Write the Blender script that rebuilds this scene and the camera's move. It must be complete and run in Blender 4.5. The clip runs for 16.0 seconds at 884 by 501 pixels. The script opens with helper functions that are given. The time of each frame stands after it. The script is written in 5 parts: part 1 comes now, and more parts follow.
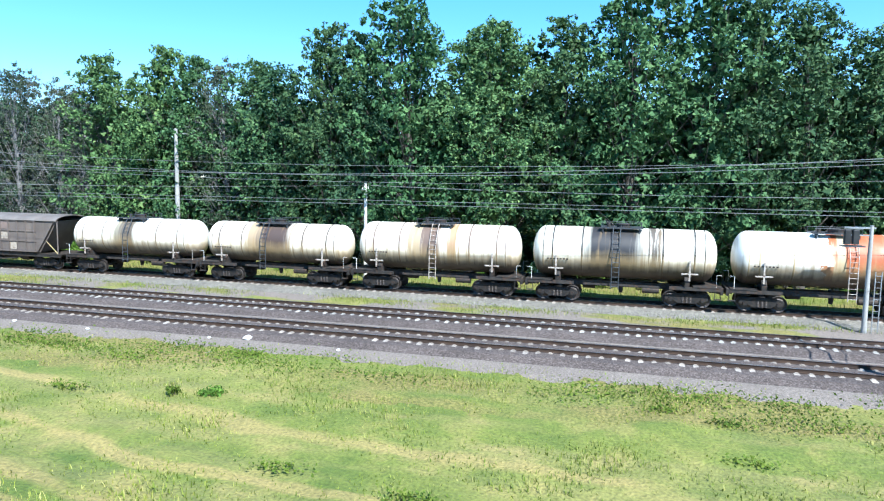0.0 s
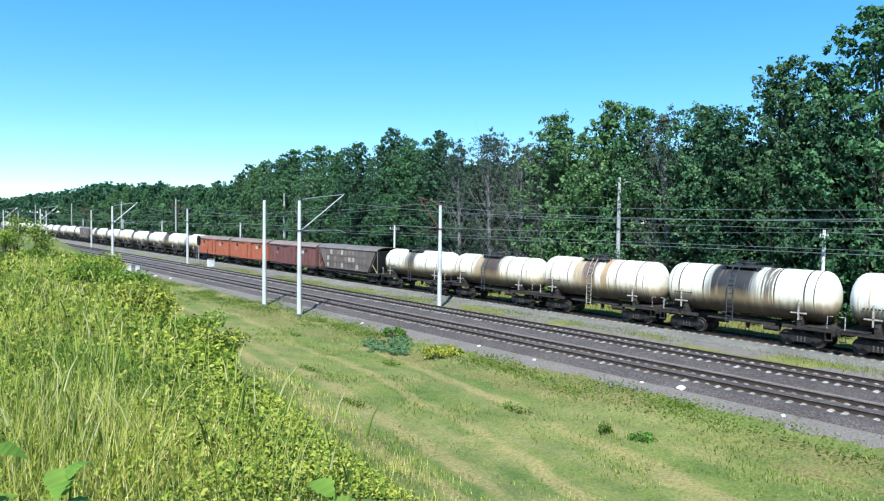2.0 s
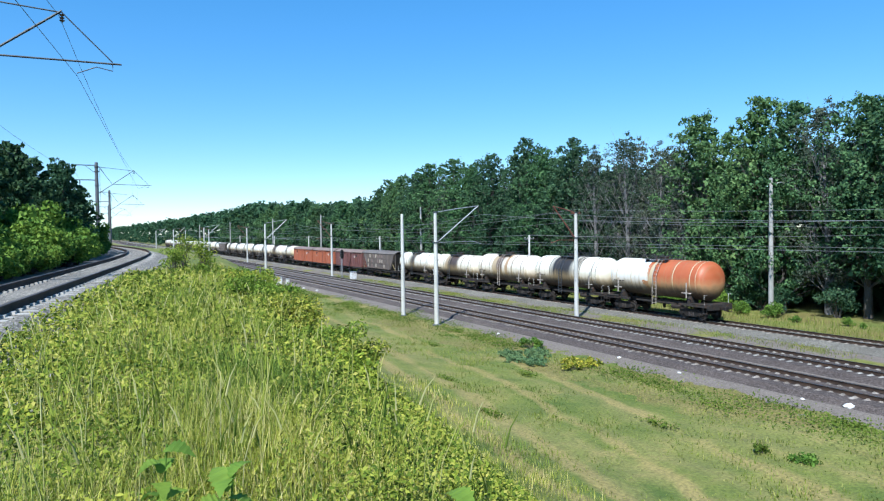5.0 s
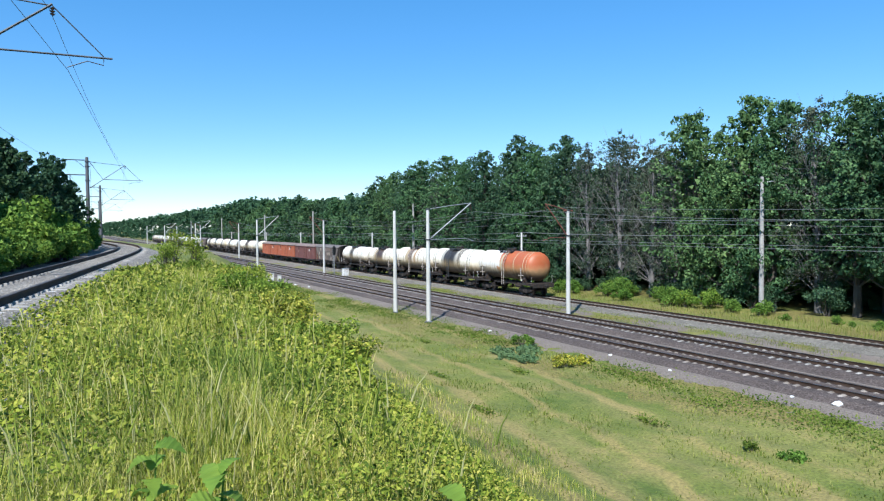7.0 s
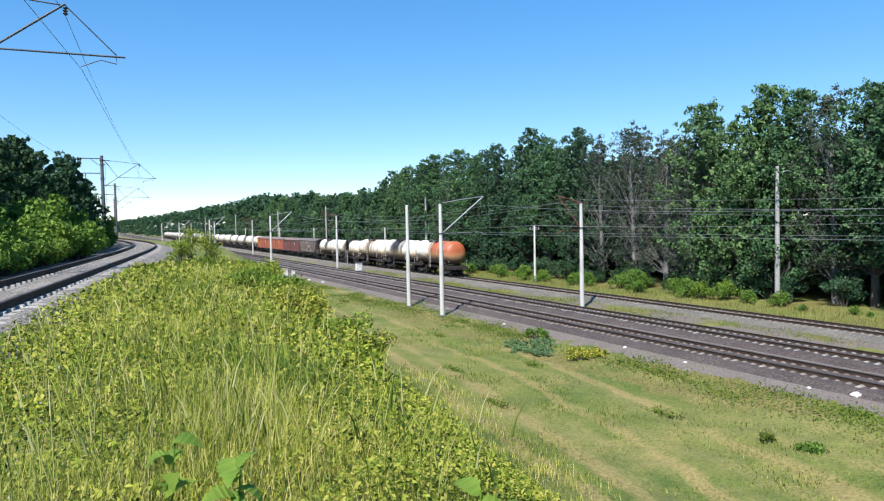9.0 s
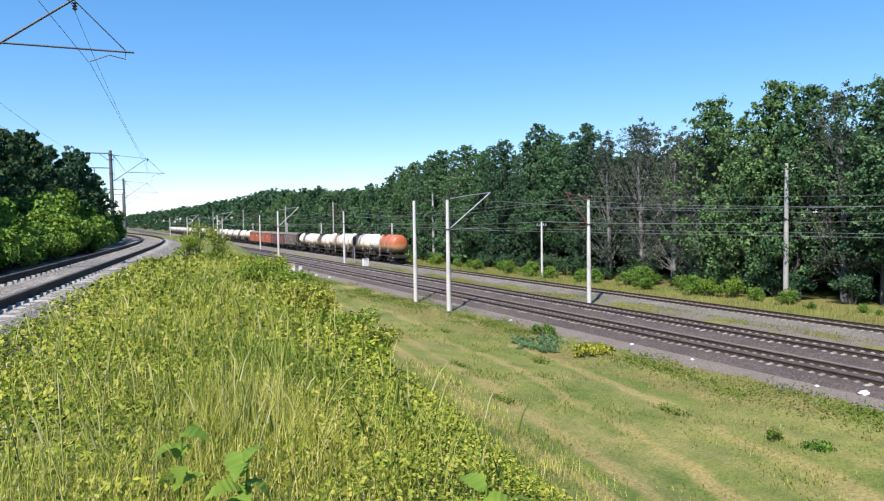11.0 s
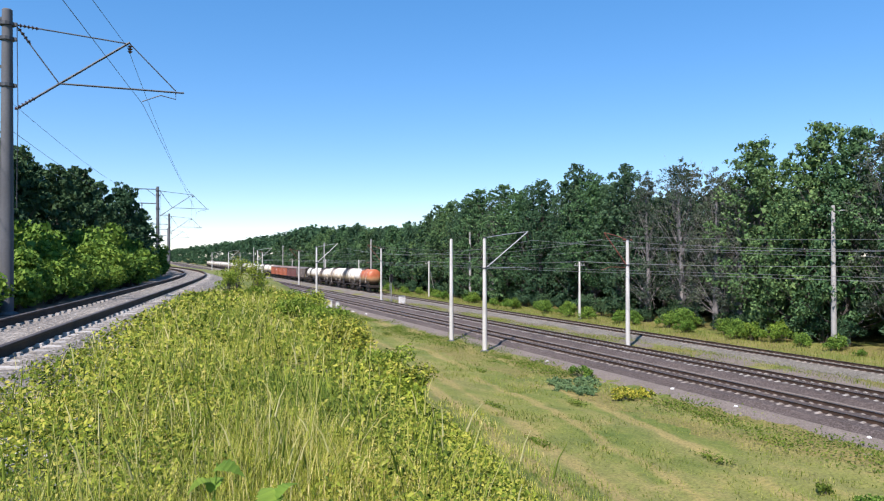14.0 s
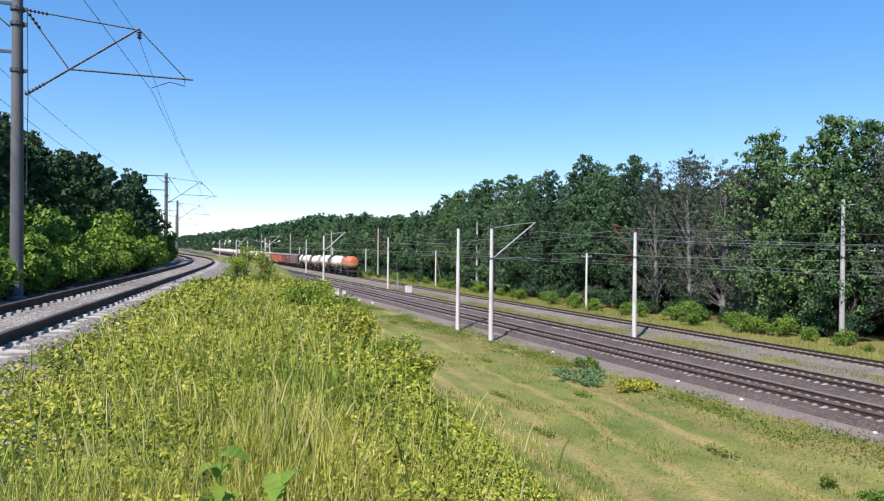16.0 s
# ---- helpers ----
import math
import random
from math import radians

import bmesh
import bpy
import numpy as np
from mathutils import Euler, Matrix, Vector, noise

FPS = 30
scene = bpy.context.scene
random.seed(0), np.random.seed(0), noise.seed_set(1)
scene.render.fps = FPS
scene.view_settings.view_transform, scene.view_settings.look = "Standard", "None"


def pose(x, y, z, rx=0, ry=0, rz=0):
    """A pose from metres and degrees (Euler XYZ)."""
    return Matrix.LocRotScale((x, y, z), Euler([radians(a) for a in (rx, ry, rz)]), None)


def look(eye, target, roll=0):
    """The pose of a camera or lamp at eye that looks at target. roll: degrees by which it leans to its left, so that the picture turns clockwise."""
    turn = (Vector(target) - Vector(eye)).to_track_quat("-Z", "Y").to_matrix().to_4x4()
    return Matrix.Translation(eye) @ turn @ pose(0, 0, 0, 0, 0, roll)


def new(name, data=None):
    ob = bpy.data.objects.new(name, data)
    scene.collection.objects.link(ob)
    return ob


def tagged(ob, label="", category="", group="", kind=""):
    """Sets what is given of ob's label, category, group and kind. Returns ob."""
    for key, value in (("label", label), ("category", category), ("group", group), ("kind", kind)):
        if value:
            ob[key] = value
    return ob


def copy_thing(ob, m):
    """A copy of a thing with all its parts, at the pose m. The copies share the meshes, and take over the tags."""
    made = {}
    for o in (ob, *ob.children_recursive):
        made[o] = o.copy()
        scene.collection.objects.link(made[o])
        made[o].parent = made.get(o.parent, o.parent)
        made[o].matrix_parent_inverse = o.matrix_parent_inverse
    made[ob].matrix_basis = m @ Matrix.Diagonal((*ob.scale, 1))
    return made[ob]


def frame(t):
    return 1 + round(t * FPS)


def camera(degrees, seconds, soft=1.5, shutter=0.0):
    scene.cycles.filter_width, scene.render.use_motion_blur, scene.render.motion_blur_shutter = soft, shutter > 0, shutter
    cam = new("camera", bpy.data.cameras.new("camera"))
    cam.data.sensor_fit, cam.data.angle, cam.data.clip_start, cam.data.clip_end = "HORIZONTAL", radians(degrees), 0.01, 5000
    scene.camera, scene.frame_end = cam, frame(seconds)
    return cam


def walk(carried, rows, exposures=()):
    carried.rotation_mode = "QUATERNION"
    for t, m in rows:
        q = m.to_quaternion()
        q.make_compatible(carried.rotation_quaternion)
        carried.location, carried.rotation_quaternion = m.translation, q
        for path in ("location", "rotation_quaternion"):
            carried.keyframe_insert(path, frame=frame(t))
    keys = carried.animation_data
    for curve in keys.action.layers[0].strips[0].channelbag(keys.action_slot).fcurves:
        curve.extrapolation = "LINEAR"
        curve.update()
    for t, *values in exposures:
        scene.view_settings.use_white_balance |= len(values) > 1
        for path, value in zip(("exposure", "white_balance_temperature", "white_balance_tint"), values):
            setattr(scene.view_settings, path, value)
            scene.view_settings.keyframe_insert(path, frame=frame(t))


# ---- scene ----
cam = camera(65.65, 16.0, soft=1.2)
EYE = (0.0, 0.0, 7.57)
# seconds, tilt, lean, turn of the hand-held camera, which stays where it stands
TURNS = [
    (0, 84.04, -0.85, -75.19), (0.5, 84.96, -0.32, -65.37), (1, 85.60, -0.83, -56.02),
    (1.5, 86.35, -0.00, -47.61), (2, 87.41, -0.65, -39.71), (2.5, 88.05, -0.40, -33.18),
    (3, 88.49, 0.11, -28.77), (3.5, 88.64, 0.98, -28.04), (6, 88.06, 0.55, -28.86),
    (6.5, 88.07, 0.34, -28.85), (7, 88.03, 0.54, -29.15), (7.5, 88.40, 0.91, -28.95),
    (8, 87.90, 1.12, -28.89), (8.5, 87.65, 1.24, -28.45), (11, 87.20, 0.98, -27.51),
    (11.5, 87.21, 1.03, -27.29), (12, 87.39, 0.57, -26.68), (12.5, 87.51, 0.46, -26.22),
    (13, 87.61, 0.20, -25.67), (13.5, 89.97, -0.22, -25.08), (14, 90.43, 0.17, -24.42),
    (14.5, 90.36, 0.42, -22.84), (15, 89.25, -0.39, -23.16), (15.5, 89.47, 0.15, -22.49),
    (16, 89.57, -0.50, -23.83),
]
# the picture starts bright and settles as the sky comes into view; its white balance is cool
TONE = [(0, 1.27, 5700, 5), (0.8, 1.08, 5650, 4), (1.5, 0.92, 5650, 3), (2.5, 0.68, 5700, 3), (3.5, 0.58, 5700, 4), (7, 0.56, 5980, 9), (11, 0.61, 6450, 16), (16, 0.585, 6500, 20)]
walk(cam, [(t, pose(*EYE, rx, ry, rz)) for t, rx, ry, rz in TURNS], TONE)

# ---- sky, sun, exposure ----
SUN_AZ, SUN_EL = 230.0, 49.0
world = bpy.data.worlds.new("sky")
scene.world = world
world.use_nodes = True
wn = world.node_tree.nodes
sky = wn.new("ShaderNodeTexSky")
sky.sky_type, sky.sun_disc = "NISHITA", False
sky.sun_elevation, sky.sun_rotation = radians(SUN_EL), radians(SUN_AZ)
sky.altitude, sky.air_density, sky.dust_density, sky.ozone_density = 1200, 0.9, 0.0, 3.0
deep = wn.new("ShaderNodeHueSaturation")
deep.inputs["Saturation"].default_value, deep.inputs["Value"].default_value = 1.6, 1.5
even = wn.new("ShaderNodeGamma")
even.inputs["Gamma"].default_value = 0.65
world.node_tree.links.new(sky.outputs["Color"], even.inputs["Color"])
world.node_tree.links.new(even.outputs["Color"], deep.inputs["Color"])
world.node_tree.links.new(deep.outputs["Color"], wn["Background"].inputs["Color"])
wn["Background"].inputs["Strength"].default_value = 0.15
sun = new("sun", bpy.data.lights.new("sun", "SUN"))
sun.data.energy, sun.data.angle, sun.data.color = 5.0, radians(0.5), (1.0, 0.96, 0.88)
to_sun = Vector((math.sin(radians(SUN_AZ)) * math.cos(radians(SUN_EL)), math.cos(radians(SUN_AZ)) * math.cos(radians(SUN_EL)), math.sin(radians(SUN_EL))))
sun.matrix_world = look(to_sun * 100, (0, 0, 0))

# ---- materials ----
def shade(name, rough=0.8, metal=0.0):
    m = bpy.data.materials.new(name)
    m.use_nodes = True
    b = m.node_tree.nodes["Principled BSDF"]
    b.inputs["Roughness"].default_value, b.inputs["Metallic"].default_value = rough, metal
    return m, m.node_tree.nodes, m.node_tree.links, b


def noise_of(nodes, links, scale, detail=4.0, coord="Object", stretch=(1, 1, 1)):
    tc, mp, nz = nodes.new("ShaderNodeTexCoord"), nodes.new("ShaderNodeMapping"), nodes.new("ShaderNodeTexNoise")
    mp.inputs["Scale"].default_value = stretch
    nz.inputs["Scale"].default_value, nz.inputs["Detail"].default_value = scale, detail
    links.new(tc.outputs[coord], mp.inputs["Vector"])
    links.new(mp.outputs["Vector"], nz.inputs["Vector"])
    return nz.outputs["Fac"]


def ramp(nodes, links, fac, stops):
    r = nodes.new("ShaderNodeValToRGB")
    while len(r.color_ramp.elements) < len(stops):
        r.color_ramp.elements.new(0.5)
    for e, (p, c) in zip(r.color_ramp.elements, stops):
        e.position, e.color = p, (*c, 1) if len(c) == 3 else c
    links.new(fac, r.inputs["Fac"])
    return r.outputs["Color"]


def mix(nodes, links, fac, a, b, how="MIX"):
    x = nodes.new("ShaderNodeMix")
    x.data_type, x.blend_type = "RGBA", how
    for sock, v in ((x.inputs[0], fac), (x.inputs[6], a), (x.inputs[7], b)):
        if isinstance(v, (int, float)):
            sock.default_value = v
        elif isinstance(v, tuple):
            sock.default_value = (*v, 1)
        else:
            links.new(v, sock)
    return x.outputs[2]


def calc(nodes, links, how, a, b=0.0, c=0.0):
    x = nodes.new("ShaderNodeMath")
    x.operation = how
    for sock, v in zip(x.inputs, (a, b, c)):
        if isinstance(v, (int, float)):
            sock.default_value = v
        else:
            links.new(v, sock)
    return x.outputs[0]


def bump(nodes, links, b, height, strength=0.4, distance=0.02):
    n = nodes.new("ShaderNodeBump")
    n.inputs["Strength"].default_value, n.inputs["Distance"].default_value = strength, distance
    links.new(height, n.inputs["Height"])
    links.new(n.outputs["Normal"], b.inputs["Normal"])


def plain(name, dark, light, scale=3.0, rough=0.75, metal=0.0, fine=40.0, bumpy=0.25, rust=None, coord="Object", stretch=(1, 1, 1), each=0.0):
    """Colour that wanders between two tones, with fine grain, optional rust patches and a tone of its own per piece."""
    m, n, l, b = shade(name, rough, metal)
    big, small = noise_of(n, l, scale, 5, coord, stretch), noise_of(n, l, fine, 3, coord)
    col = ramp(n, l, big, [(0.3, dark), (0.7, light)])
    grain = ramp(n, l, small, [(0.25, (0.72, 0.72, 0.72)), (0.75, (1.12, 1.12, 1.12))])
    col = mix(n, l, 0.8, col, grain, "MULTIPLY")
    if rust:
        spots = ramp(n, l, noise_of(n, l, scale * 1.7, 8, coord), [(0.52, (0, 0, 0)), (0.66, (1, 1, 1))])
        col = mix(n, l, spots, col, rust)
    if each:
        o = n.new("ShaderNodeObjectInfo")
        t = ramp(n, l, o.outputs["Random"], [(0, (1 - each,) * 3), (1, (1 + each,) * 3)])
        col = mix(n, l, 1.0, col, t, "MULTIPLY")
    l.new(col, b.inputs["Base Color"])
    l.new(ramp(n, l, small, [(0.2, (rough - 0.12,) * 3), (0.8, (min(1, rough + 0.12),) * 3)]), b.inputs["Roughness"])
    bump(n, l, b, small, bumpy)
    return m


def leafy(name, tones, trans=0.24, rough=0.75, patch=0.25):
    """Leaves: each one has its own green; some light passes through them."""
    m, n, l, b = shade(name, rough)
    g = n.new("ShaderNodeNewGeometry")
    col = ramp(n, l, g.outputs["Random Per Island"], [(i / (len(tones) - 1), c) for i, c in enumerate(tones)])
    wide = ramp(n, l, noise_of(n, l, patch, 3), [(0.3, (0.7, 0.75, 0.7)), (0.7, (1.2, 1.15, 1.05))])
    col = mix(n, l, 1.0, col, wide, "MULTIPLY")
    o = n.new("ShaderNodeObjectInfo")
    col = mix(n, l, 1.0, col, ramp(n, l, o.outputs["Random"], [(0, (0.75, 0.85, 0.8)), (0.5, (1, 1, 1)), (1, (1.2, 1.1, 0.9))]), "MULTIPLY")
    l.new(col, b.inputs["Base Color"])
    b.inputs["Specular IOR Level"].default_value = 0.18
    tr, ms = n.new("ShaderNodeBsdfTranslucent"), n.new("ShaderNodeMixShader")
    l.new(col, tr.inputs["Color"])
    ms.inputs[0].default_value = trans
    l.new(b.outputs[0], ms.inputs[1])
    l.new(tr.outputs[0], ms.inputs[2])
    l.new(ms.outputs[0], n["Material Output"].inputs["Surface"])
    return m


# the oak greens carry extra blue that stands in for haze over the wood
OAK = leafy("oak_leaves", [(0.037, 0.085, 0.04), (0.064, 0.136, 0.059), (0.097, 0.184, 0.081), (0.147, 0.244, 0.11)], trans=0.13)
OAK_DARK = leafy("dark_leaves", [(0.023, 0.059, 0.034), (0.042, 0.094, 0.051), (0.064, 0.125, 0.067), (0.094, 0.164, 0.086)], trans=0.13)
THIN = leafy("dull_leaves", [(0.062, 0.072, 0.058), (0.048, 0.084, 0.053), (0.079, 0.106, 0.076), (0.119, 0.132, 0.11)], trans=0.13)
WEED_GREEN = leafy("green_weed_leaves", [(0.068, 0.124, 0.017), (0.158, 0.237, 0.032), (0.27, 0.36, 0.05), (0.427, 0.461, 0.079)], patch=0.9)
BUSH = leafy("bush_leaves", [(0.057, 0.123, 0.021), (0.107, 0.205, 0.033), (0.164, 0.279, 0.049), (0.246, 0.353, 0.07)])
WEED = leafy("weed_leaves", [(0.056, 0.09, 0.012), (0.158, 0.213, 0.027), (0.328, 0.357, 0.047), (0.486, 0.46, 0.077), (0.600, 0.494, 0.128)], trans=0.27, patch=0.9)
STRAW = leafy("grass_blades", [(0.098, 0.148, 0.019), (0.246, 0.306, 0.044), (0.414, 0.454, 0.074), (0.552, 0.512, 0.167), (0.69, 0.61, 0.335)], trans=0.27, patch=0.5)
GREEN_GRASS = leafy("green_grass_blades", [(0.052, 0.093, 0.016), (0.116, 0.188, 0.031), (0.23, 0.314, 0.052), (0.376, 0.439, 0.105)], trans=0.27, patch=0.5)
TURF = leafy("short_grass", [(0.13, 0.18, 0.03), (0.2, 0.25, 0.045), (0.3, 0.33, 0.08), (0.42, 0.39, 0.15)], trans=0.36, patch=0.12)
TURF_DARK = leafy("dark_short_weeds", [(0.06, 0.11, 0.018), (0.1, 0.16, 0.025), (0.15, 0.2, 0.04)], patch=0.3)
BLUEISH = leafy("bluegreen_leaves", [(0.09, 0.17, 0.085), (0.14, 0.23, 0.11), (0.19, 0.27, 0.13)])
BIGLEAF = leafy("big_green_leaf", [(0.12, 0.21, 0.03), (0.2, 0.31, 0.05), (0.3, 0.4, 0.07)], trans=0.35, patch=3.0)
BARK = plain("bark", (0.05, 0.042, 0.035), (0.13, 0.115, 0.1), 1.5, 0.95, fine=12, bumpy=0.7, stretch=(1, 1, 0.25))
DEADWOOD = plain("dead_wood", (0.12, 0.115, 0.11), (0.26, 0.245, 0.24), 1.5, 0.95, fine=12, bumpy=0.5)
RAIL_SIDE = plain("rusty_rail", (0.035, 0.022, 0.016), (0.075, 0.045, 0.03), 2, 0.8, 0.3, fine=30)
RAIL_DULL = plain("dull_rail_head", (0.06, 0.045, 0.038), (0.14, 0.115, 0.1), 2, 0.6, 0.3, fine=30, bumpy=0.05)
RAIL_TOP = plain("worn_rail_head", (0.35, 0.34, 0.33), (0.55, 0.54, 0.53), 2, 0.32, 1.0, fine=30, bumpy=0.03)
CONCRETE_TIE = plain("concrete_sleeper", (0.28, 0.26, 0.23), (0.46, 0.43, 0.39), 2, 0.9, fine=25, each=0.2)
STAINED_TIE = plain("stained_concrete_sleeper", (0.2, 0.165, 0.14), (0.42, 0.37, 0.32), 2, 0.9, fine=25, each=0.25)
CONCRETE = plain("pole_concrete", (0.44, 0.43, 0.4), (0.66, 0.65, 0.62), 1.2, 0.85, fine=20, bumpy=0.15, stretch=(1, 1, 0.3))
CONCRETE_GREY = plain("grey_pole_concrete", (0.075, 0.078, 0.085), (0.13, 0.135, 0.145), 1.2, 0.85, fine=20, bumpy=0.15, stretch=(1, 1, 0.3))
CONCRETE_MID = plain("weathered_pole_concrete", (0.27, 0.265, 0.25), (0.44, 0.43, 0.41), 1.2, 0.85, fine=20, bumpy=0.15, stretch=(1, 1, 0.3))
GALV = plain("galvanised_steel", (0.32, 0.33, 0.34), (0.5, 0.51, 0.52), 3, 0.5, 0.6, fine=30, bumpy=0.05)
DARK_STEEL = plain("dark_steel", (0.045, 0.05, 0.06), (0.09, 0.1, 0.11), 3, 0.6, 0.4, fine=30, bumpy=0.1)
REDLEAD = plain("red_lead_paint", (0.16, 0.05, 0.035), (0.26, 0.09, 0.06), 3, 0.7, fine=30, bumpy=0.1)
WIRE = plain("overhead_wire", (0.1, 0.1, 0.1), (0.16, 0.15, 0.14), 3, 0.5, 0.6, bumpy=0.0)
PALE_WIRE = plain("pale_wire", (0.24, 0.24, 0.24), (0.34, 0.34, 0.33), 3, 0.45, 0.5, bumpy=0.0)
PORCELAIN = plain("brown_porcelain", (0.05, 0.025, 0.02), (0.09, 0.05, 0.04), 3, 0.25, bumpy=0.02)
BOGIE = plain("sooty_bogie_iron", (0.01, 0.009, 0.009), (0.034, 0.029, 0.026), 3, 0.7, 0.3, fine=18, bumpy=0.3, rust=(0.045, 0.028, 0.02))
UNDER = plain("underframe_paint", (0.016, 0.014, 0.013), (0.05, 0.042, 0.037), 2, 0.75, 0.1, fine=18, bumpy=0.2, rust=(0.07, 0.04, 0.026))
WHEEL = plain("wheel_steel", (0.05, 0.042, 0.038), (0.12, 0.1, 0.09), 4, 0.55, 0.7, fine=20, bumpy=0.1)
WHITE_PAINT = plain("white_metal_paint", (0.62, 0.62, 0.6), (0.8, 0.8, 0.78), 3, 0.5, fine=20, bumpy=0.05, rust=(0.3, 0.2, 0.14))
OCHRE = plain("dirty_yellow_paint", (0.3, 0.24, 0.1), (0.5, 0.42, 0.22), 3, 0.7, fine=20, rust=(0.14, 0.08, 0.05))
PALE_RUST = plain("pale_rusty_paint", (0.3, 0.25, 0.21), (0.52, 0.47, 0.42), 4, 0.7, fine=20, rust=(0.16, 0.09, 0.06))
BLEACHED = plain("bleached_paint", (0.3, 0.25, 0.2), (0.5, 0.43, 0.35), 3, 0.8, fine=20, rust=(0.2, 0.14, 0.1))
LAMP_BLACK = plain("black_paint", (0.012, 0.012, 0.013), (0.03, 0.03, 0.03), 3, 0.6, bumpy=0.05)
STONE = plain("ballast_stone", (0.2, 0.19, 0.18), (0.46, 0.44, 0.42), 9, 0.9, fine=40, bumpy=0.4)
WHITE_STONE = plain("white_stone", (0.7, 0.69, 0.66), (0.85, 0.84, 0.82), 5, 0.9)


def gravel(name, tones, patches=None):
    """Crushed stone: cells with dark gaps, tinted by wide stains."""
    m, n, l, b = shade(name, 0.95)
    tc, v = n.new("ShaderNodeTexCoord"), n.new("ShaderNodeTexVoronoi")
    v.inputs["Scale"].default_value = 16
    l.new(tc.outputs["Object"], v.inputs["Vector"])
    col = ramp(n, l, v.outputs["Color"], [(0.1, tones[0]), (0.5, tones[1]), (0.95, tones[2])])
    gap = ramp(n, l, v.outputs["Distance"], [(0.25, (1.05, 1.05, 1.05)), (0.75, (0.55, 0.55, 0.55))])
    col = mix(n, l, 1.0, col, gap, "MULTIPLY")
    wide = ramp(n, l, noise_of(n, l, 0.35, 5), [(0.3, (0.78, 0.76, 0.75)), (0.7, (1.15, 1.13, 1.1))])
    col = mix(n, l, 1.0, col, wide, "MULTIPLY")
    l.new(col, b.inputs["Base Color"])
    bump(n, l, b, v.outputs["Distance"], 0.8, 0.04)
    return m


BALLAST = gravel("brown_ballast", [(0.065, 0.049, 0.044), (0.11, 0.087, 0.079), (0.175, 0.145, 0.135)])
BALLAST_GREY = gravel("grey_gravel", [(0.14, 0.13, 0.11), (0.22, 0.205, 0.175), (0.33, 0.31, 0.27)])
BALLAST_PALE = gravel("pale_ballast", [(0.18, 0.16, 0.135), (0.29, 0.265, 0.23), (0.43, 0.395, 0.35)])


def ground_material():
    """Meadow, slope and gravel strips; 'across' holds the distance from the upper track, Position the place across the lower ones."""
    m, n, l, b = shade("ground_cover", 0.95)
    geo, at = n.new("ShaderNodeNewGeometry"), n.new("ShaderNodeAttribute")
    at.attribute_name = "across"
    sep = n.new("ShaderNodeSeparateXYZ")
    l.new(geo.outputs["Position"], sep.inputs[0])
    x, u = calc(n, l, "SUBTRACT", sep.outputs["X"], calc(n, l, "MULTIPLY", calc(n, l, "SUBTRACT", sep.outputs["Y"], 20.0), 0.0145)), at.outputs["Fac"]
    wide = noise_of(n, l, 0.09, 6)
    mid = noise_of(n, l, 0.7, 6)
    fine = noise_of(n, l, 9, 5)
    green = ramp(n, l, wide, [(0.36, (0.12, 0.155, 0.032)), (0.5, (0.19, 0.205, 0.052)), (0.64, (0.28, 0.25, 0.1))])
    green = mix(n, l, ramp(n, l, noise_of(n, l, 0.55, 7, stretch=(1, 0.14, 1)), [(0.48, (0, 0, 0)), (0.62, (0.85, 0.85, 0.85))]), green, (0.31, 0.25, 0.13))
    green = mix(n, l, ramp(n, l, noise_of(n, l, 0.22, 7), [(0.55, (0, 0, 0)), (0.7, (0.55, 0.55, 0.55))]), green, (0.06, 0.12, 0.02))
    green = mix(n, l, 0.45, green, ramp(n, l, mid, [(0.35, (0.085, 0.125, 0.024)), (0.52, (0.18, 0.195, 0.052)), (0.66, (0.34, 0.26, 0.13))]))
    # mown wheel lines along the foot of the bank
    wob = calc(n, l, "ADD", u, calc(n, l, "MULTIPLY", noise_of(n, l, 0.12, 3), 3.0))
    dry = None
    for centre, half in ((16.2, 0.32), (17.9, 0.38), (20.6, 0.28), (24.2, 0.35)):
        line = calc(n, l, "SUBTRACT", 1.0, calc(n, l, "DIVIDE", calc(n, l, "ABSOLUTE", calc(n, l, "SUBTRACT", wob, centre)), half * 1.6))
        line = calc(n, l, "MAXIMUM", line, 0.0)
        dry = line if dry is None else calc(n, l, "MAXIMUM", dry, line)
    dry = calc(n, l, "MULTIPLY", dry, ramp(n, l, noise_of(n, l, 0.5, 4, stretch=(1, 0.25, 1)), [(0.32, (0, 0, 0)), (0.55, (1, 1, 1))]))
    green = mix(n, l, calc(n, l, "MINIMUM", calc(n, l, "MULTIPLY", dry, 1.3), 0.62), green, (0.4, 0.28, 0.16))
    stone = mix(n, l, 0.6, ramp(n, l, mid, [(0.3, (0.138, 0.108, 0.094)), (0.7, (0.23, 0.188, 0.164))]), ramp(n, l, noise_of(n, l, 22, 3), [(0.3, (0.105, 0.086, 0.076)), (0.7, (0.3, 0.255, 0.228))]))
    edge = calc(n, l, "ADD", x, calc(n, l, "MULTIPLY", calc(n, l, "SUBTRACT", mid, 0.5), 3.2))
    lo = calc(n, l, "GREATER_THAN", edge, 27.9)
    hi = calc(n, l, "LESS_THAN", edge, 47.2)
    tufts = ramp(n, l, noise_of(n, l, 0.33, 5, stretch=(1, 0.5, 1)), [(0.5, (1, 1, 1)), (0.56, (0, 0, 0))])
    between = calc(n, l, "MULTIPLY", calc(n, l, "GREATER_THAN", x, 39.6), calc(n, l, "LESS_THAN", x, 43.6))
    bare = calc(n, l, "MAXIMUM", tufts, calc(n, l, "SUBTRACT", 1.0, between))
    fac = calc(n, l, "MULTIPLY", calc(n, l, "MULTIPLY", lo, hi), bare)
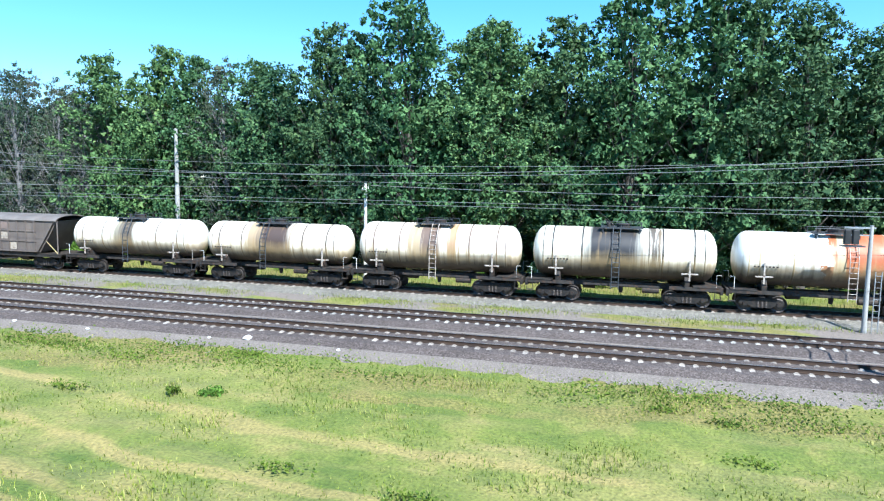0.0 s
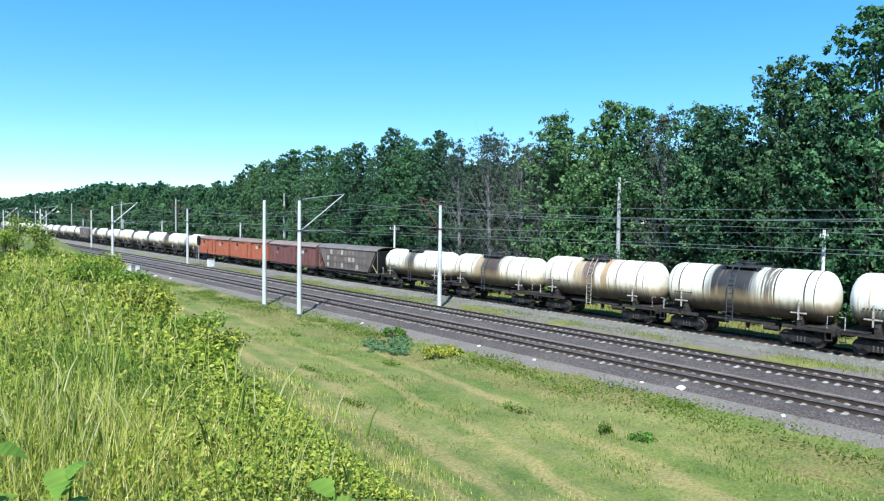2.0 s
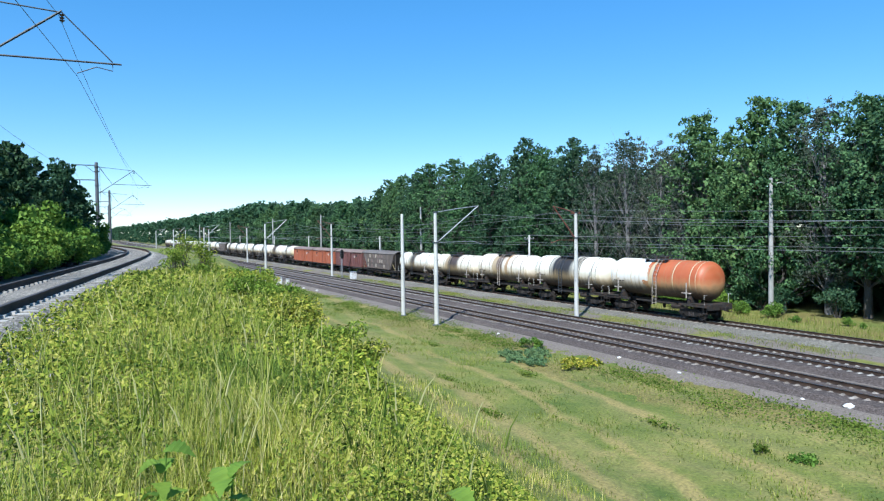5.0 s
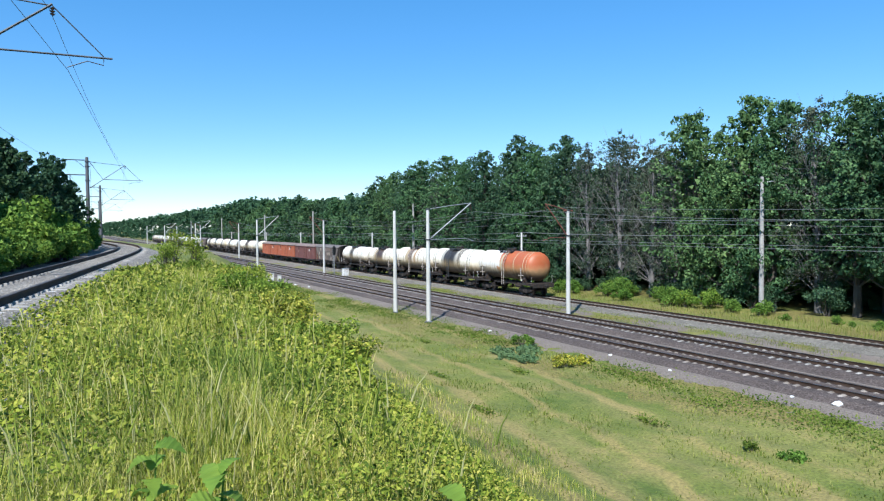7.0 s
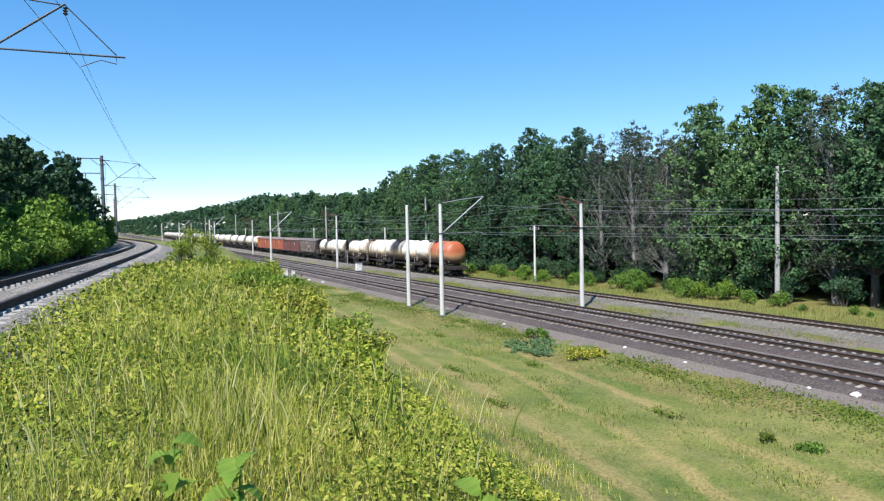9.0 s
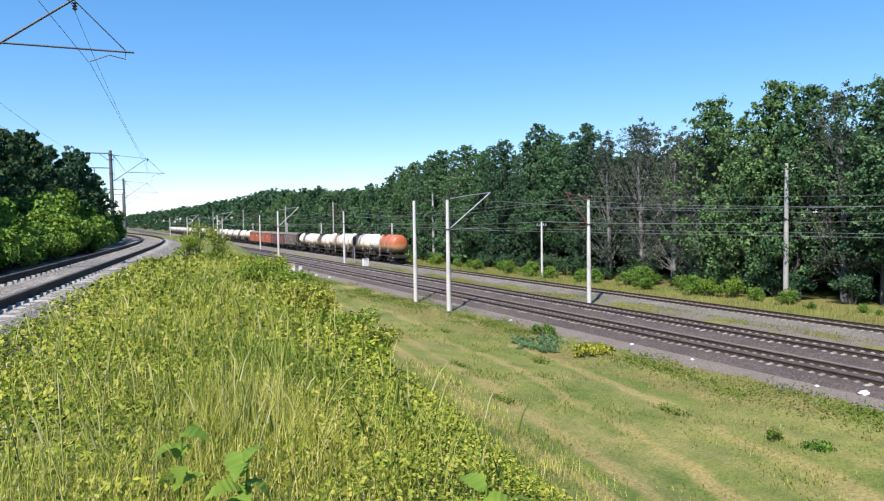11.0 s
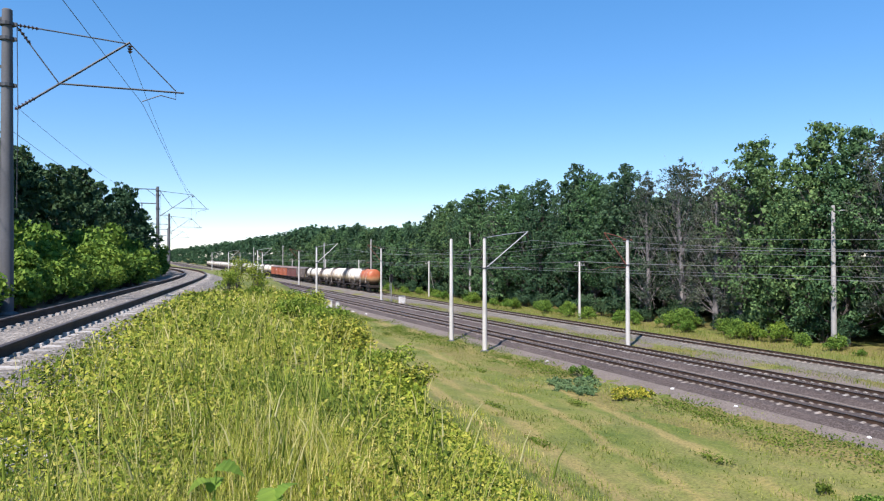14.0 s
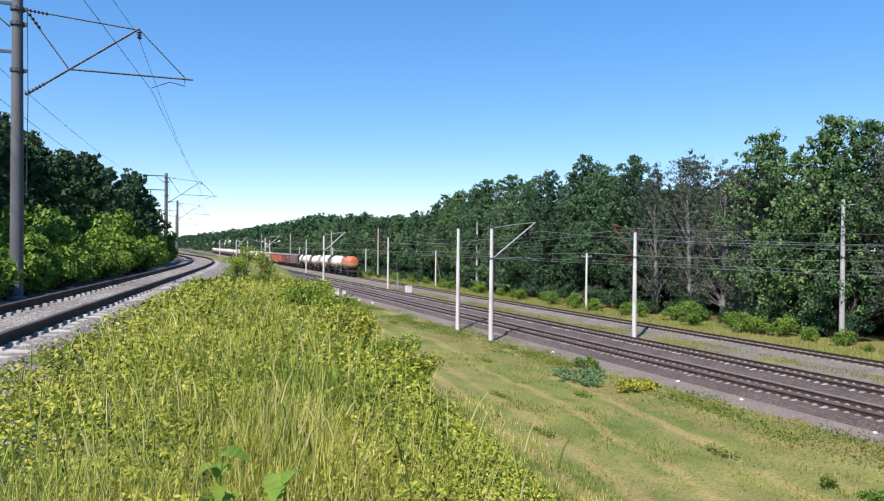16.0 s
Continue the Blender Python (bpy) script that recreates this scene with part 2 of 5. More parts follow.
    up = calc(n, l, "ADD", u, calc(n, l, "MULTIPLY", calc(n, l, "SUBTRACT", mid, 0.5), 2.4))
    fac = calc(n, l, "MAXIMUM", fac, calc(n, l, "MULTIPLY", calc(n, l, "LESS_THAN", up, 1.75), calc(n, l, "GREATER_THAN", up, -4.2)))
    soil = ramp(n, l, noise_of(n, l, 0.4, 6, stretch=(1, 0.4, 1)), [(0.42, (0, 0, 0)), (0.58, (0.75, 0.75, 0.75))])
    near = calc(n, l, "MULTIPLY", calc(n, l, "GREATER_THAN", edge, 23.6), soil)
    green = mix(n, l, near, green, ramp(n, l, fine, [(0.3, (0.15, 0.125, 0.05)), (0.7, (0.29, 0.21, 0.1))]))
    green = mix(n, l, 1.0, green, (0.84, 0.9, 0.62), "MULTIPLY")
    col = mix(n, l, fac, green, stone)
    col = mix(n, l, 0.75, col, ramp(n, l, fine, [(0.28, (0.45, 0.48, 0.42)), (0.7, (1.3, 1.27, 1.2))]), "MULTIPLY")
    l.new(col, b.inputs["Base Color"])
    bump(n, l, b, fine, 0.7, 0.08)
    return m


GROUND = ground_material()


def tank_paint(name, base, other, split, bands, dirt=(0.075, 0.045, 0.025), low=0.2, grime=0.5, shaded_dirt=(0.022, 0.018, 0.016)):
    """Paint of a tank: two colours that meet at split along its length, spills that run down from the hatch, brown dirt
    from below that darkens into the underside's painted shade.
    """
    m, n, l, b = shade(name, 0.42)
    tc, sep = n.new("ShaderNodeTexCoord"), n.new("ShaderNodeSeparateXYZ")
    l.new(tc.outputs["Object"], sep.inputs[0])
    y, z = sep.outputs["Y"], sep.outputs["Z"]
    streak = noise_of(n, l, 2.2, 6, stretch=(0.15, 2.2, 0.12))
    blot = noise_of(n, l, 1.1, 7)
    shift = calc(n, l, "MULTIPLY", calc(n, l, "SUBTRACT", blot, 0.5), 4.5)
    far = calc(n, l, "GREATER_THAN", split, calc(n, l, "ADD", y, shift))
    col = mix(n, l, far, base, other)
    col = mix(n, l, 0.5, col, ramp(n, l, blot, [(0.3, (0.82, 0.8, 0.76)), (0.6, (1.04, 1.04, 1.04))]), "MULTIPLY")
    for centre, half, tone in bands:
        d = calc(n, l, "ABSOLUTE", calc(n, l, "SUBTRACT", calc(n, l, "ADD", y, calc(n, l, "MULTIPLY", calc(n, l, "SUBTRACT", streak, 0.5), 1.6)), centre))
        k = ramp(n, l, calc(n, l, "DIVIDE", d, half * 2), [(0.34, (1, 1, 1)), (0.62, (0, 0, 0))])
        col = mix(n, l, k, col, tone)
    runs = ramp(n, l, streak, [(0.54, (0, 0, 0)), (0.7, (grime, grime, grime))])
    col = mix(n, l, runs, col, (0.3, 0.2, 0.1))
    rise = calc(n, l, "ADD", calc(n, l, "MULTIPLY", z, -0.66), calc(n, l, "MULTIPLY", calc(n, l, "SUBTRACT", streak, 0.5), 0.38))
    rise = calc(n, l, "ADD", rise, calc(n, l, "ADD", low, calc(n, l, "MULTIPLY", calc(n, l, "SUBTRACT", blot, 0.5), 0.35)))
    col = mix(n, l, ramp(n, l, rise, [(-0.0, (0, 0, 0)), (0.28, (0.25, 0.25, 0.25)), (0.55, (0.65, 0.65, 0.65))]), col, (0.55, 0.4, 0.2))
    # lower barrel goes black-brown: dirt, with the shade of the underside painted in
    col = mix(n, l, ramp(n, l, rise, [(0.34, (0, 0, 0)), (0.6, (0.55, 0.55, 0.55)), (0.88, (0.95, 0.95, 0.95))]), col, mix(n, l, blot, dirt, shaded_dirt))
    l.new(col, b.inputs["Base Color"])
    l.new(ramp(n, l, blot, [(0.3, (0.35,) * 3), (0.7, (0.6,) * 3)]), b.inputs["Roughness"])
    bump(n, l, b, noise_of(n, l, 14, 4), 0.08)
    return m


TANK_WHITE = tank_paint("white_tank_grey_spill", (0.76, 0.73, 0.65), (0.76, 0.73, 0.65), -20.0, [(0.95, 0.6, (0.3, 0.27, 0.2)), (0.2, 0.8, (0.13, 0.105, 0.08))])
TANK_CREAM = tank_paint("cream_tank_brown_spill", (0.76, 0.7, 0.58), (0.75, 0.68, 0.55), -20.0, [(1.35, 0.75, (0.36, 0.27, 0.17)), (-0.15, 1.2, (0.08, 0.055, 0.045))], grime=0.7)
TANK_STREAK = tank_paint("white_tank_rust_streaks", (0.76, 0.71, 0.61), (0.75, 0.7, 0.59), -20.0, [(0.25, 0.85, (0.16, 0.11, 0.085)), (-1.2, 0.3, (0.4, 0.26, 0.15)), (1.3, 0.35, (0.42, 0.32, 0.2))], grime=0.8)
TANK_BLACK = tank_paint("white_tank_black_spill", (0.76, 0.72, 0.61), (0.76, 0.71, 0.6), -20.0, [(0.5, 1.75, (0.035, 0.032, 0.032)), (-1.85, 0.25, (0.12, 0.1, 0.08))], grime=0.4)
TANK_ORANGE = tank_paint("white_and_orange_tank", (0.74, 0.73, 0.7), (0.43, 0.115, 0.045), 0.6, [(0.0, 0.3, (0.5, 0.4, 0.26))], grime=0.45)
TANK_PLAIN = tank_paint("white_tank_yellowed", (0.76, 0.72, 0.62), (0.7, 0.62, 0.44), -3.0, [(0.0, 0.5, (0.3, 0.22, 0.14))])


def wagon_paint(name, dark, light, fade):
    m, n, l, b = shade(name, 0.7)
    streak = noise_of(n, l, 1.6, 6, stretch=(1, 1.6, 0.25))
    blot = noise_of(n, l, 0.7, 6)
    col = ramp(n, l, blot, [(0.3, dark), (0.7, light)])
    col = mix(n, l, ramp(n, l, streak, [(0.5, (0, 0, 0)), (0.75, (0.65, 0.65, 0.65))]), col, fade)
    col = mix(n, l, 0.6, col, ramp(n, l, noise_of(n, l, 14, 4), [(0.3, (0.75, 0.75, 0.75)), (0.7, (1.1, 1.1, 1.1))]), "MULTIPLY")
    l.new(col, b.inputs["Base Color"])
    bump(n, l, b, noise_of(n, l, 20, 3), 0.15)
    return m


BOX_ORANGE = wagon_paint("orange_red_wagon", (0.32, 0.085, 0.04), (0.42, 0.13, 0.06), (0.25, 0.1, 0.06))
BOX_MAROON = wagon_paint("maroon_wagon", (0.12, 0.045, 0.04), (0.19, 0.075, 0.065), (0.22, 0.11, 0.09))
ROOF_DUST = wagon_paint("dusty_roof", (0.17, 0.13, 0.115), (0.28, 0.2, 0.17), (0.2, 0.13, 0.1))
HOPPER_GREY = wagon_paint("grey_brown_hopper", (0.1, 0.08, 0.07), (0.16, 0.13, 0.115), (0.2, 0.16, 0.13))
HOPPER_ROOF = wagon_paint("hopper_roof", (0.12, 0.105, 0.095), (0.2, 0.175, 0.16), (0.16, 0.12, 0.1))


# ---- mesh helpers ----
class Build:
    """Collects boxes, rods and profiles into one mesh."""

    def __init__(self):
        self.v, self.f = [], []

    def add(self, verts, faces):
        k = len(self.v)
        self.v += [tuple(p) for p in verts]
        self.f += [tuple(i + k for i in q) for q in faces]
        return self

    def box(self, x, y, z, sx, sy, sz, turn=0.0, edge=0.0):
        """A box round (x, y, z); edge chamfers its four upright edges and its top."""
        a, b, h = sx / 2, sy / 2, sz / 2
        if edge:
            e = edge
            ring = [(-a + e, -b), (a - e, -b), (a, -b + e), (a, b - e), (a - e, b), (-a + e, b), (-a, b - e), (-a, -b + e)]
            top = [(px * (1 - e / a), py * (1 - e / b)) for px, py in ring]
            pts = [(*p, -h) for p in ring] + [(*p, h - e) for p in ring] + [(*p, h) for p in top]
            fs = [tuple(range(7, -1, -1)), tuple(range(16, 24))]
            fs += [(r * 8 + i, r * 8 + (i + 1) % 8, r * 8 + 8 + (i + 1) % 8, r * 8 + 8 + i) for r in (0, 1) for i in range(8)]
        else:
            pts = [(i, j, k) for k in (-h, h) for i, j in ((-a, -b), (a, -b), (a, b), (-a, b))]
            fs = [(3, 2, 1, 0), (4, 5, 6, 7), (0, 1, 5, 4), (1, 2, 6, 5), (2, 3, 7, 6), (3, 0, 4, 7)]
        c, s = math.cos(turn), math.sin(turn)
        return self.add([(x + c * i - s * j, y + s * i + c * j, z + k) for i, j, k in pts], fs)

    def rod(self, p, q, r, r2=None, n=8, caps=True):
        """A rod or cone from p to q."""
        p, q = Vector(p), Vector(q)
        r2 = r if r2 is None else r2
        d = (q - p).normalized()
        a = d.orthogonal().normalized()
        b = d.cross(a)
        pts = [c + (a * math.cos(2 * math.pi * i / n) + b * math.sin(2 * math.pi * i / n)) * k for c, k in ((p, r), (q, r2)) for i in range(n)]
        fs = [(i, (i + 1) % n, n + (i + 1) % n, n + i) for i in range(n)]
        if caps:
            fs += [tuple(range(n - 1, -1, -1)), tuple(range(n, 2 * n))]
        return self.add(pts, fs)

    def path(self, pts, r, n=6, r2=None):
        pts = [Vector(p) for p in pts]
        r2 = r if r2 is None else r2
        rings = []
        for i, p in enumerate(pts):
            d = (pts[min(i + 1, len(pts) - 1)] - pts[max(i - 1, 0)]).normalized()
            side = d.cross(Vector((0, 0, 1)))
            side = side.normalized() if side.length > 1e-4 else Vector((1, 0, 0))
            up = side.cross(d)
            k = r + (r2 - r) * i / max(1, len(pts) - 1)
            rings += [p + (side * math.cos(2 * math.pi * j / n) + up * math.sin(2 * math.pi * j / n)) * k for j in range(n)]
        fs = [(i * n + j, i * n + (j + 1) % n, i * n + n + (j + 1) % n, i * n + n + j) for i in range(len(pts) - 1) for j in range(n)]
        m = (len(pts) - 1) * n
        return self.add(rings, fs + [tuple(range(n - 1, -1, -1)), tuple(range(m, m + n))])

    def slab(self, outline, axis, lo, hi):
        """An outline of (a, b) pushed through from lo to hi along axis 0 (x), 1 (y) or 2 (z)."""
        def at(a, b, c):
            return ((c, a, b), (a, c, b), (a, b, c))[axis]
        n = len(outline)
        pts = [at(a, b, c) for c in (lo, hi) for a, b in outline]
        return self.add(pts, [tuple(range(n - 1, -1, -1)), tuple(range(n, 2 * n))] + [(i, (i + 1) % n, n + (i + 1) % n, n + i) for i in range(n)])

    def lathe(self, profile, n=28, axis=1):
        """Rings (place along the axis, radius) turned round the y (1) or x (0) or z (2) axis."""
        pts = []
        for h, r in profile:
            for j in range(n):
                c, s = r * math.cos(2 * math.pi * j / n), r * math.sin(2 * math.pi * j / n)
                pts.append(((h, c, s), (c, h, s), (c, s, h))[axis])
        fs = [(i * n + j, i * n + (j + 1) % n, i * n + n + (j + 1) % n, i * n + n + j) for i in range(len(profile) - 1) for j in range(n)]
        k = (len(profile) - 1) * n
        return self.add(pts, fs + [tuple(range(n - 1, -1, -1)), tuple(range(k, k + n))])

    def mesh(self, name, material, smooth=False):
        me = bpy.data.meshes.new(name)
        me.from_pydata(self.v, [], self.f)
        bm = bmesh.new()
        bm.from_mesh(me)
        bmesh.ops.recalc_face_normals(bm, faces=bm.faces)
        bm.to_mesh(me)
        bm.free()
        me.materials.append(material)
        if smooth:
            me.shade_smooth()
            me.set_sharp_from_angle(angle=radians(38))
        return me


def part(name, b, material, parent=None, label="", smooth=False, at=None):
    """One mesh object, under a thing or a part."""
    ob = new(name, b.mesh(name, material, smooth) if isinstance(b, Build) else b)
    ob.parent = parent
    if at is not None:
        ob.matrix_basis = at
    return tagged(ob, label) if label else ob


def thing(name, label, category, at=None, group="", kind=""):
    ob = new(name)
    if at is not None:
        ob.matrix_basis = at
    return tagged(ob, label, category, group, kind)


def quick_mesh(name, verts, faces_n, material, loops):
    """A mesh from numpy arrays, all faces with the same number of corners."""
    me = bpy.data.meshes.new(name)
    me.vertices.add(len(verts))
    me.vertices.foreach_set("co", np.ascontiguousarray(verts, np.float32).ravel())
    loops = np.ascontiguousarray(loops, np.int32).ravel()
    me.loops.add(len(loops))
    me.loops.foreach_set("vertex_index", loops)
    k = len(loops) // faces_n
    me.polygons.add(k)
    me.polygons.foreach_set("loop_start", np.arange(0, k * faces_n, faces_n, dtype=np.int32))
    me.update(calc_edges=True)
    me.validate()
    me.materials.append(material)
    return me


# ---- lie of the land ----
BEND_Y = [-80, -20, 0, 11, 17, 25, 32, 40, 48, 56, 64, 73, 85, 100, 130, 200, 400, 3000]
BEND_X = [-15, -7, -4.3, -2.7, -1.7, -0.26, 0.95, 2.35, 3.65, 4.6, 5.1, 5.05, 4.7, 4.0, 2.4, -1.5, -14, -180]
RAIL_UP = 6.27


def middle(y):
    """x of the upper track's middle line, rounded over a few metres."""
    y = np.asarray(y, float)
    return sum(np.interp(y + d, BEND_Y, BEND_X) for d in (-6, -3, 0, 3, 6)) / 5


def land(x, y):
    u = np.asarray(x, float) - middle(y)
    z = np.interp(u, [-60, -9, -4, 2.2, 4.8, 5.8, 6.5, 8, 10, 12, 14, 17, 21], [6.6, 6.0, 5.8, 5.85, 5.85, 5.65, 5.3, 4.1, 2.1, 0.6, -0.35, -0.65, -0.75])
    low = np.interp(x - 0.0145 * (np.asarray(y, float) - 20.0), [14, 24, 27.5, 29, 39.4, 42, 47, 51, 60], [-0.8, -0.75, -0.55, -0.42, -0.42, -0.4, -0.35, -0.25, 0.1])
    return np.where(u > 20, np.maximum(z, low), z) if np.ndim(z) else (max(z, low) if u > 20 else z)


def east(y):
    """How far the lower line has swung to the east at y: it runs a little askew."""
    return 0.0145 * (np.asarray(y, float) - 20.0)


def rough(x, y):
    return 0.09 * np.sin(x * 1.3 + 2 * np.sin(y * 0.41)) * np.sin(y * 1.1 + 1.7 * np.sin(x * 0.53)) + 0.05 * np.sin(x * 3.1 + y * 2.3)


def build_ground():
    xs = np.r_[-1500, -900, -500, -250, -120, -70, -45, -30, np.arange(-22, 30, 0.55), np.arange(30, 62, 1.0), 70, 90, 130, 220, 400, 800, 1600, 2500]
    ys = np.r_[-900, -500, -250, -120, -70, np.arange(-50, 90, 0.8), np.arange(90, 220, 3.0), np.geomspace(222, 4000, 30)]
    gx, gy = np.meshgrid(xs, ys)
    z = land(gx, gy)
    z = z + rough(gx, gy) * np.clip((27 - gx) / 4, 0, 1) * np.clip((gx - middle(gy) - 2.6) / 2, 0, 1)
    verts = np.stack([gx, gy, z], -1).reshape(-1, 3)
    w = len(xs)
    i = (np.arange(len(ys) - 1)[:, None] * w + np.arange(w - 1)).ravel()
    me = quick_mesh("ground", verts, 4, GROUND, np.stack([i, i + 1, i + w + 1, i + w], 1))
    at = me.attributes.new("across", "FLOAT", "POINT")
    at.data.foreach_set("value", (gx - middle(gy)).ravel().astype(np.float32))
    me.shade_smooth()
    tagged(new("ground", me), "sunny meadow, grassy bank and gravel strips beside the railway", "ground", kind="structure")


build_ground()

# ---- railway tracks ----
TRACKS = {"near": 31.7, "mid": 36.9, "far": 45.0}
RAIL_PROFILE = [(-0.075, -0.18), (0.075, -0.18), (0.075, -0.165), (0.015, -0.145), (0.012, -0.045), (0.037, -0.03), (0.037, -0.004), (0.03, 0.0), (-0.03, 0.0), (-0.037, -0.004), (-0.037, -0.03), (-0.012, -0.045), (-0.015, -0.145), (-0.075, -0.165)]


def sweep(name, profile, xs, ys, zs, material, parent, cap=None):
    """A profile carried along a line in plan; cap paints the top faces with a second material."""
    v, n = [], len(profile)
    for i in range(len(ys)):
        j, k = max(i - 1, 0), min(i + 1, len(ys) - 1)
        d = Vector((xs[k] - xs[j], ys[k] - ys[j], 0)).normalized()
        v += [(xs[i] + a * d.y, ys[i] - a * d.x, zs[i] + b) for a, b in profile]
    f = [(i * n + j, i * n + (j + 1) % n, i * n + n + (j + 1) % n, i * n + n + j) for i in range(len(ys) - 1) for j in range(n)]
    me = Build().add(v, f).mesh(name, material)
    if cap:
        me.materials.append(cap[0])
        for p in me.polygons:
            if p.index % n in cap[1]:
                p.material_index = 1
    return part(name, me, None, parent)


def sleeper_mesh(name, material):
    """Concrete sleeper: low in the middle, sloped rail seats, chamfered ends."""
    b = Build()
    prof = [(-1.35, 0.0), (-1.3, 0.16), (-0.9, 0.19), (-0.6, 0.18), (-0.35, 0.12), (0.35, 0.12), (0.6, 0.18), (0.9, 0.19), (1.3, 0.16), (1.35, 0.0)]
    v = [(x, s * w, z) for s in (-1, 1) for x, z in prof for w in ((0.15 if z == 0 else 0.11),)]
    n = len(prof)
    b.add(v, [tuple(range(n - 1, -1, -1)), tuple(range(n, 2 * n))] + [(i, (i + 1) % n, n + (i + 1) % n, n + i) for i in range(n)])
    for x in (-0.92, -0.6, 0.6, 0.92):
        b.box(x, 0, 0.2, 0.1, 0.12, 0.05)
    return b.mesh(name, material)


def build_track(label, line, z, y0, y1, bed, tie, worn, near, step=0.56, crest=1.75, drop=0.4, sit=-0.197, flank=1.0, bulk=1.0):
    """Rails, sleepers and a ballast bed; sleepers between near[0] and near[1] are pieces of their own."""
    t = thing("railway_track", label, "railway track", kind="structure")
    ys = np.r_[np.arange(y0, y1, 4.0), y1]
    for side in (-0.78, 0.78):
        prof = [(a * bulk + side, b * bulk) for a, b in RAIL_PROFILE]
        sweep("rail", prof, line(ys), ys, np.full(len(ys), z), RAIL_SIDE, t, cap=(worn, (6, 7, 8)))
    jag = np.r_[np.arange(y0, min(y1, 160), 1.0), y1]
    bed_prof = [(-crest - flank, -0.3 - drop), (-crest, sit), (crest, sit), (crest + flank, -0.3 - drop)]
    sweep("ballast_bed", bed_prof, line(jag), jag, z + 0.015 * np.sin(jag * 2.7), bed, t)
    me = sleeper_mesh("sleeper", tie)
    rest = Build()
    src = Build()
    src.box(0, 0, 0.09, 2.7, 0.24, 0.18)
    y = y0
    while y < min(y1, 420):
        x, dx = float(line(y)), float(line(y + 0.5) - line(y))
        turn = -math.atan2(dx, 0.5)
        m = pose(x, y, z - 0.18 - 0.19, 0, 0, math.degrees(turn))
        if near[0] < y < near[1]:
            part("sleeper", me, None, t, at=m @ pose(random.uniform(-0.02, 0.02), 0, 0, 0, 0, random.uniform(-0.6, 0.6)))
        else:
            rest.add([m @ Vector(p) for p in src.v], src.f)
        y += step
    tagged(part("distant_sleepers", rest, tie, t), kind="stuff")
    return t


build_track("main line track with worn shiny rails on brown stained ballast", lambda y: TRACKS["near"] + east(y), 0.0, -80, 900, BALLAST, STAINED_TIE, RAIL_TOP, (-25, 120))
build_track("second main line track with pale concrete sleepers on grey ballast", lambda y: TRACKS["mid"] + east(y), 0.0, -80, 900, BALLAST, CONCRETE_TIE, RAIL_TOP, (-25, 120))
build_track("low side track with rusty rails sunk in pale gravel", lambda y: TRACKS["far"] + east(y), 0.0, -80, 900, BALLAST_GREY, STAINED_TIE, RAIL_TOP, (-25, 120), drop=0.1)
# bulk oversizes the upper rails, so their dark band takes in the cast shadow
build_track("single curved track on the bank with dark rails and pale ballast", middle, RAIL_UP, -60, 230, BALLAST_PALE, CONCRETE_TIE, RAIL_DULL, (2, 90), crest=1.3, drop=0.13, sit=-0.2, flank=0.75, bulk=1.35)

# ---- masts, poles and wires ----
def insulator(p, q, r=0.07, n=5):
    """A string of porcelain discs from p to q."""
    b, p, q = Build(), Vector(p), Vector(q)
    b.rod(p, q, r * 0.35, n=6)
    d = (q - p).normalized()
    for i in range(n):
        c = p + (q - p) * ((i + 0.5) / n)
        b.rod(c - d * 0.02, c + d * 0.02, r, r * 0.55, n=10)
    return b


def concrete_pole(name, label, x, y, top, r0=0.2, r1=0.13, material=None, group="", base=None):
    z0 = (float(land(x, y)) if base is None else base) - 0.1
    t = thing(name, label, "pole", pose(x, y, z0), group)
    h = top - z0
    part("shaft", Build().lathe([(0, r0), (h * 0.4, r0 * 0.8 + r1 * 0.2), (h - 0.03, r1), (h, r1 * 0.8)], 12, 2), material or CONCRETE, t, smooth=True)
    part("footing", Build().lathe([(0, r0 * 1.9), (0.16, r0 * 1.8), (0.22, r0)], 12, 2), CONCRETE_GREY, t)
    return t, z0


def clamp(t, z, r=0.2):
    part("clamp", Build().lathe([(z - 0.06, r), (z - 0.05, r + 0.025), (z + 0.05, r + 0.025), (z + 0.06, r)], 12, 2).box(r + 0.03, 0, z, 0.08, 0.12, 0.1), DARK_STEEL, t)


def cantilever(t, z0, reach, hi, lo, material, side=1):
    """Bracket of the lower line: a top tie and a strut that meet over the track."""
    s = side
    tip = (s * reach, 0, hi - z0)
    part("tie", Build().path([(s * 0.12, 0, hi - 0.55 - z0), (s * reach * 0.5, 0, hi - 0.25 - z0), tip], 0.04), material, t)
    part("strut", Build().path([(s * 0.12, 0, lo - z0), tip], 0.05), material, t)
    part("insulator", insulator((s * 0.12, 0, lo - z0), (s * 0.55, 0, lo + (hi - lo) * 0.11 - z0)), PORCELAIN, t)
    part("insulator", insulator((s * reach, 0, hi - z0 - 0.05), (s * reach, 0, hi - z0 - 0.6)), PORCELAIN, t)
    part("steady_arm", Build().path([(s * 0.2, 0, 6.5 - z0), (s * (reach - 0.6), 0, 6.55 - z0), (s * (reach + 0.3), 0, 6.3 - z0)], 0.025), material, t)
    clamp(t, lo - z0, 0.19)
    clamp(t, hi - 0.55 - z0, 0.16)


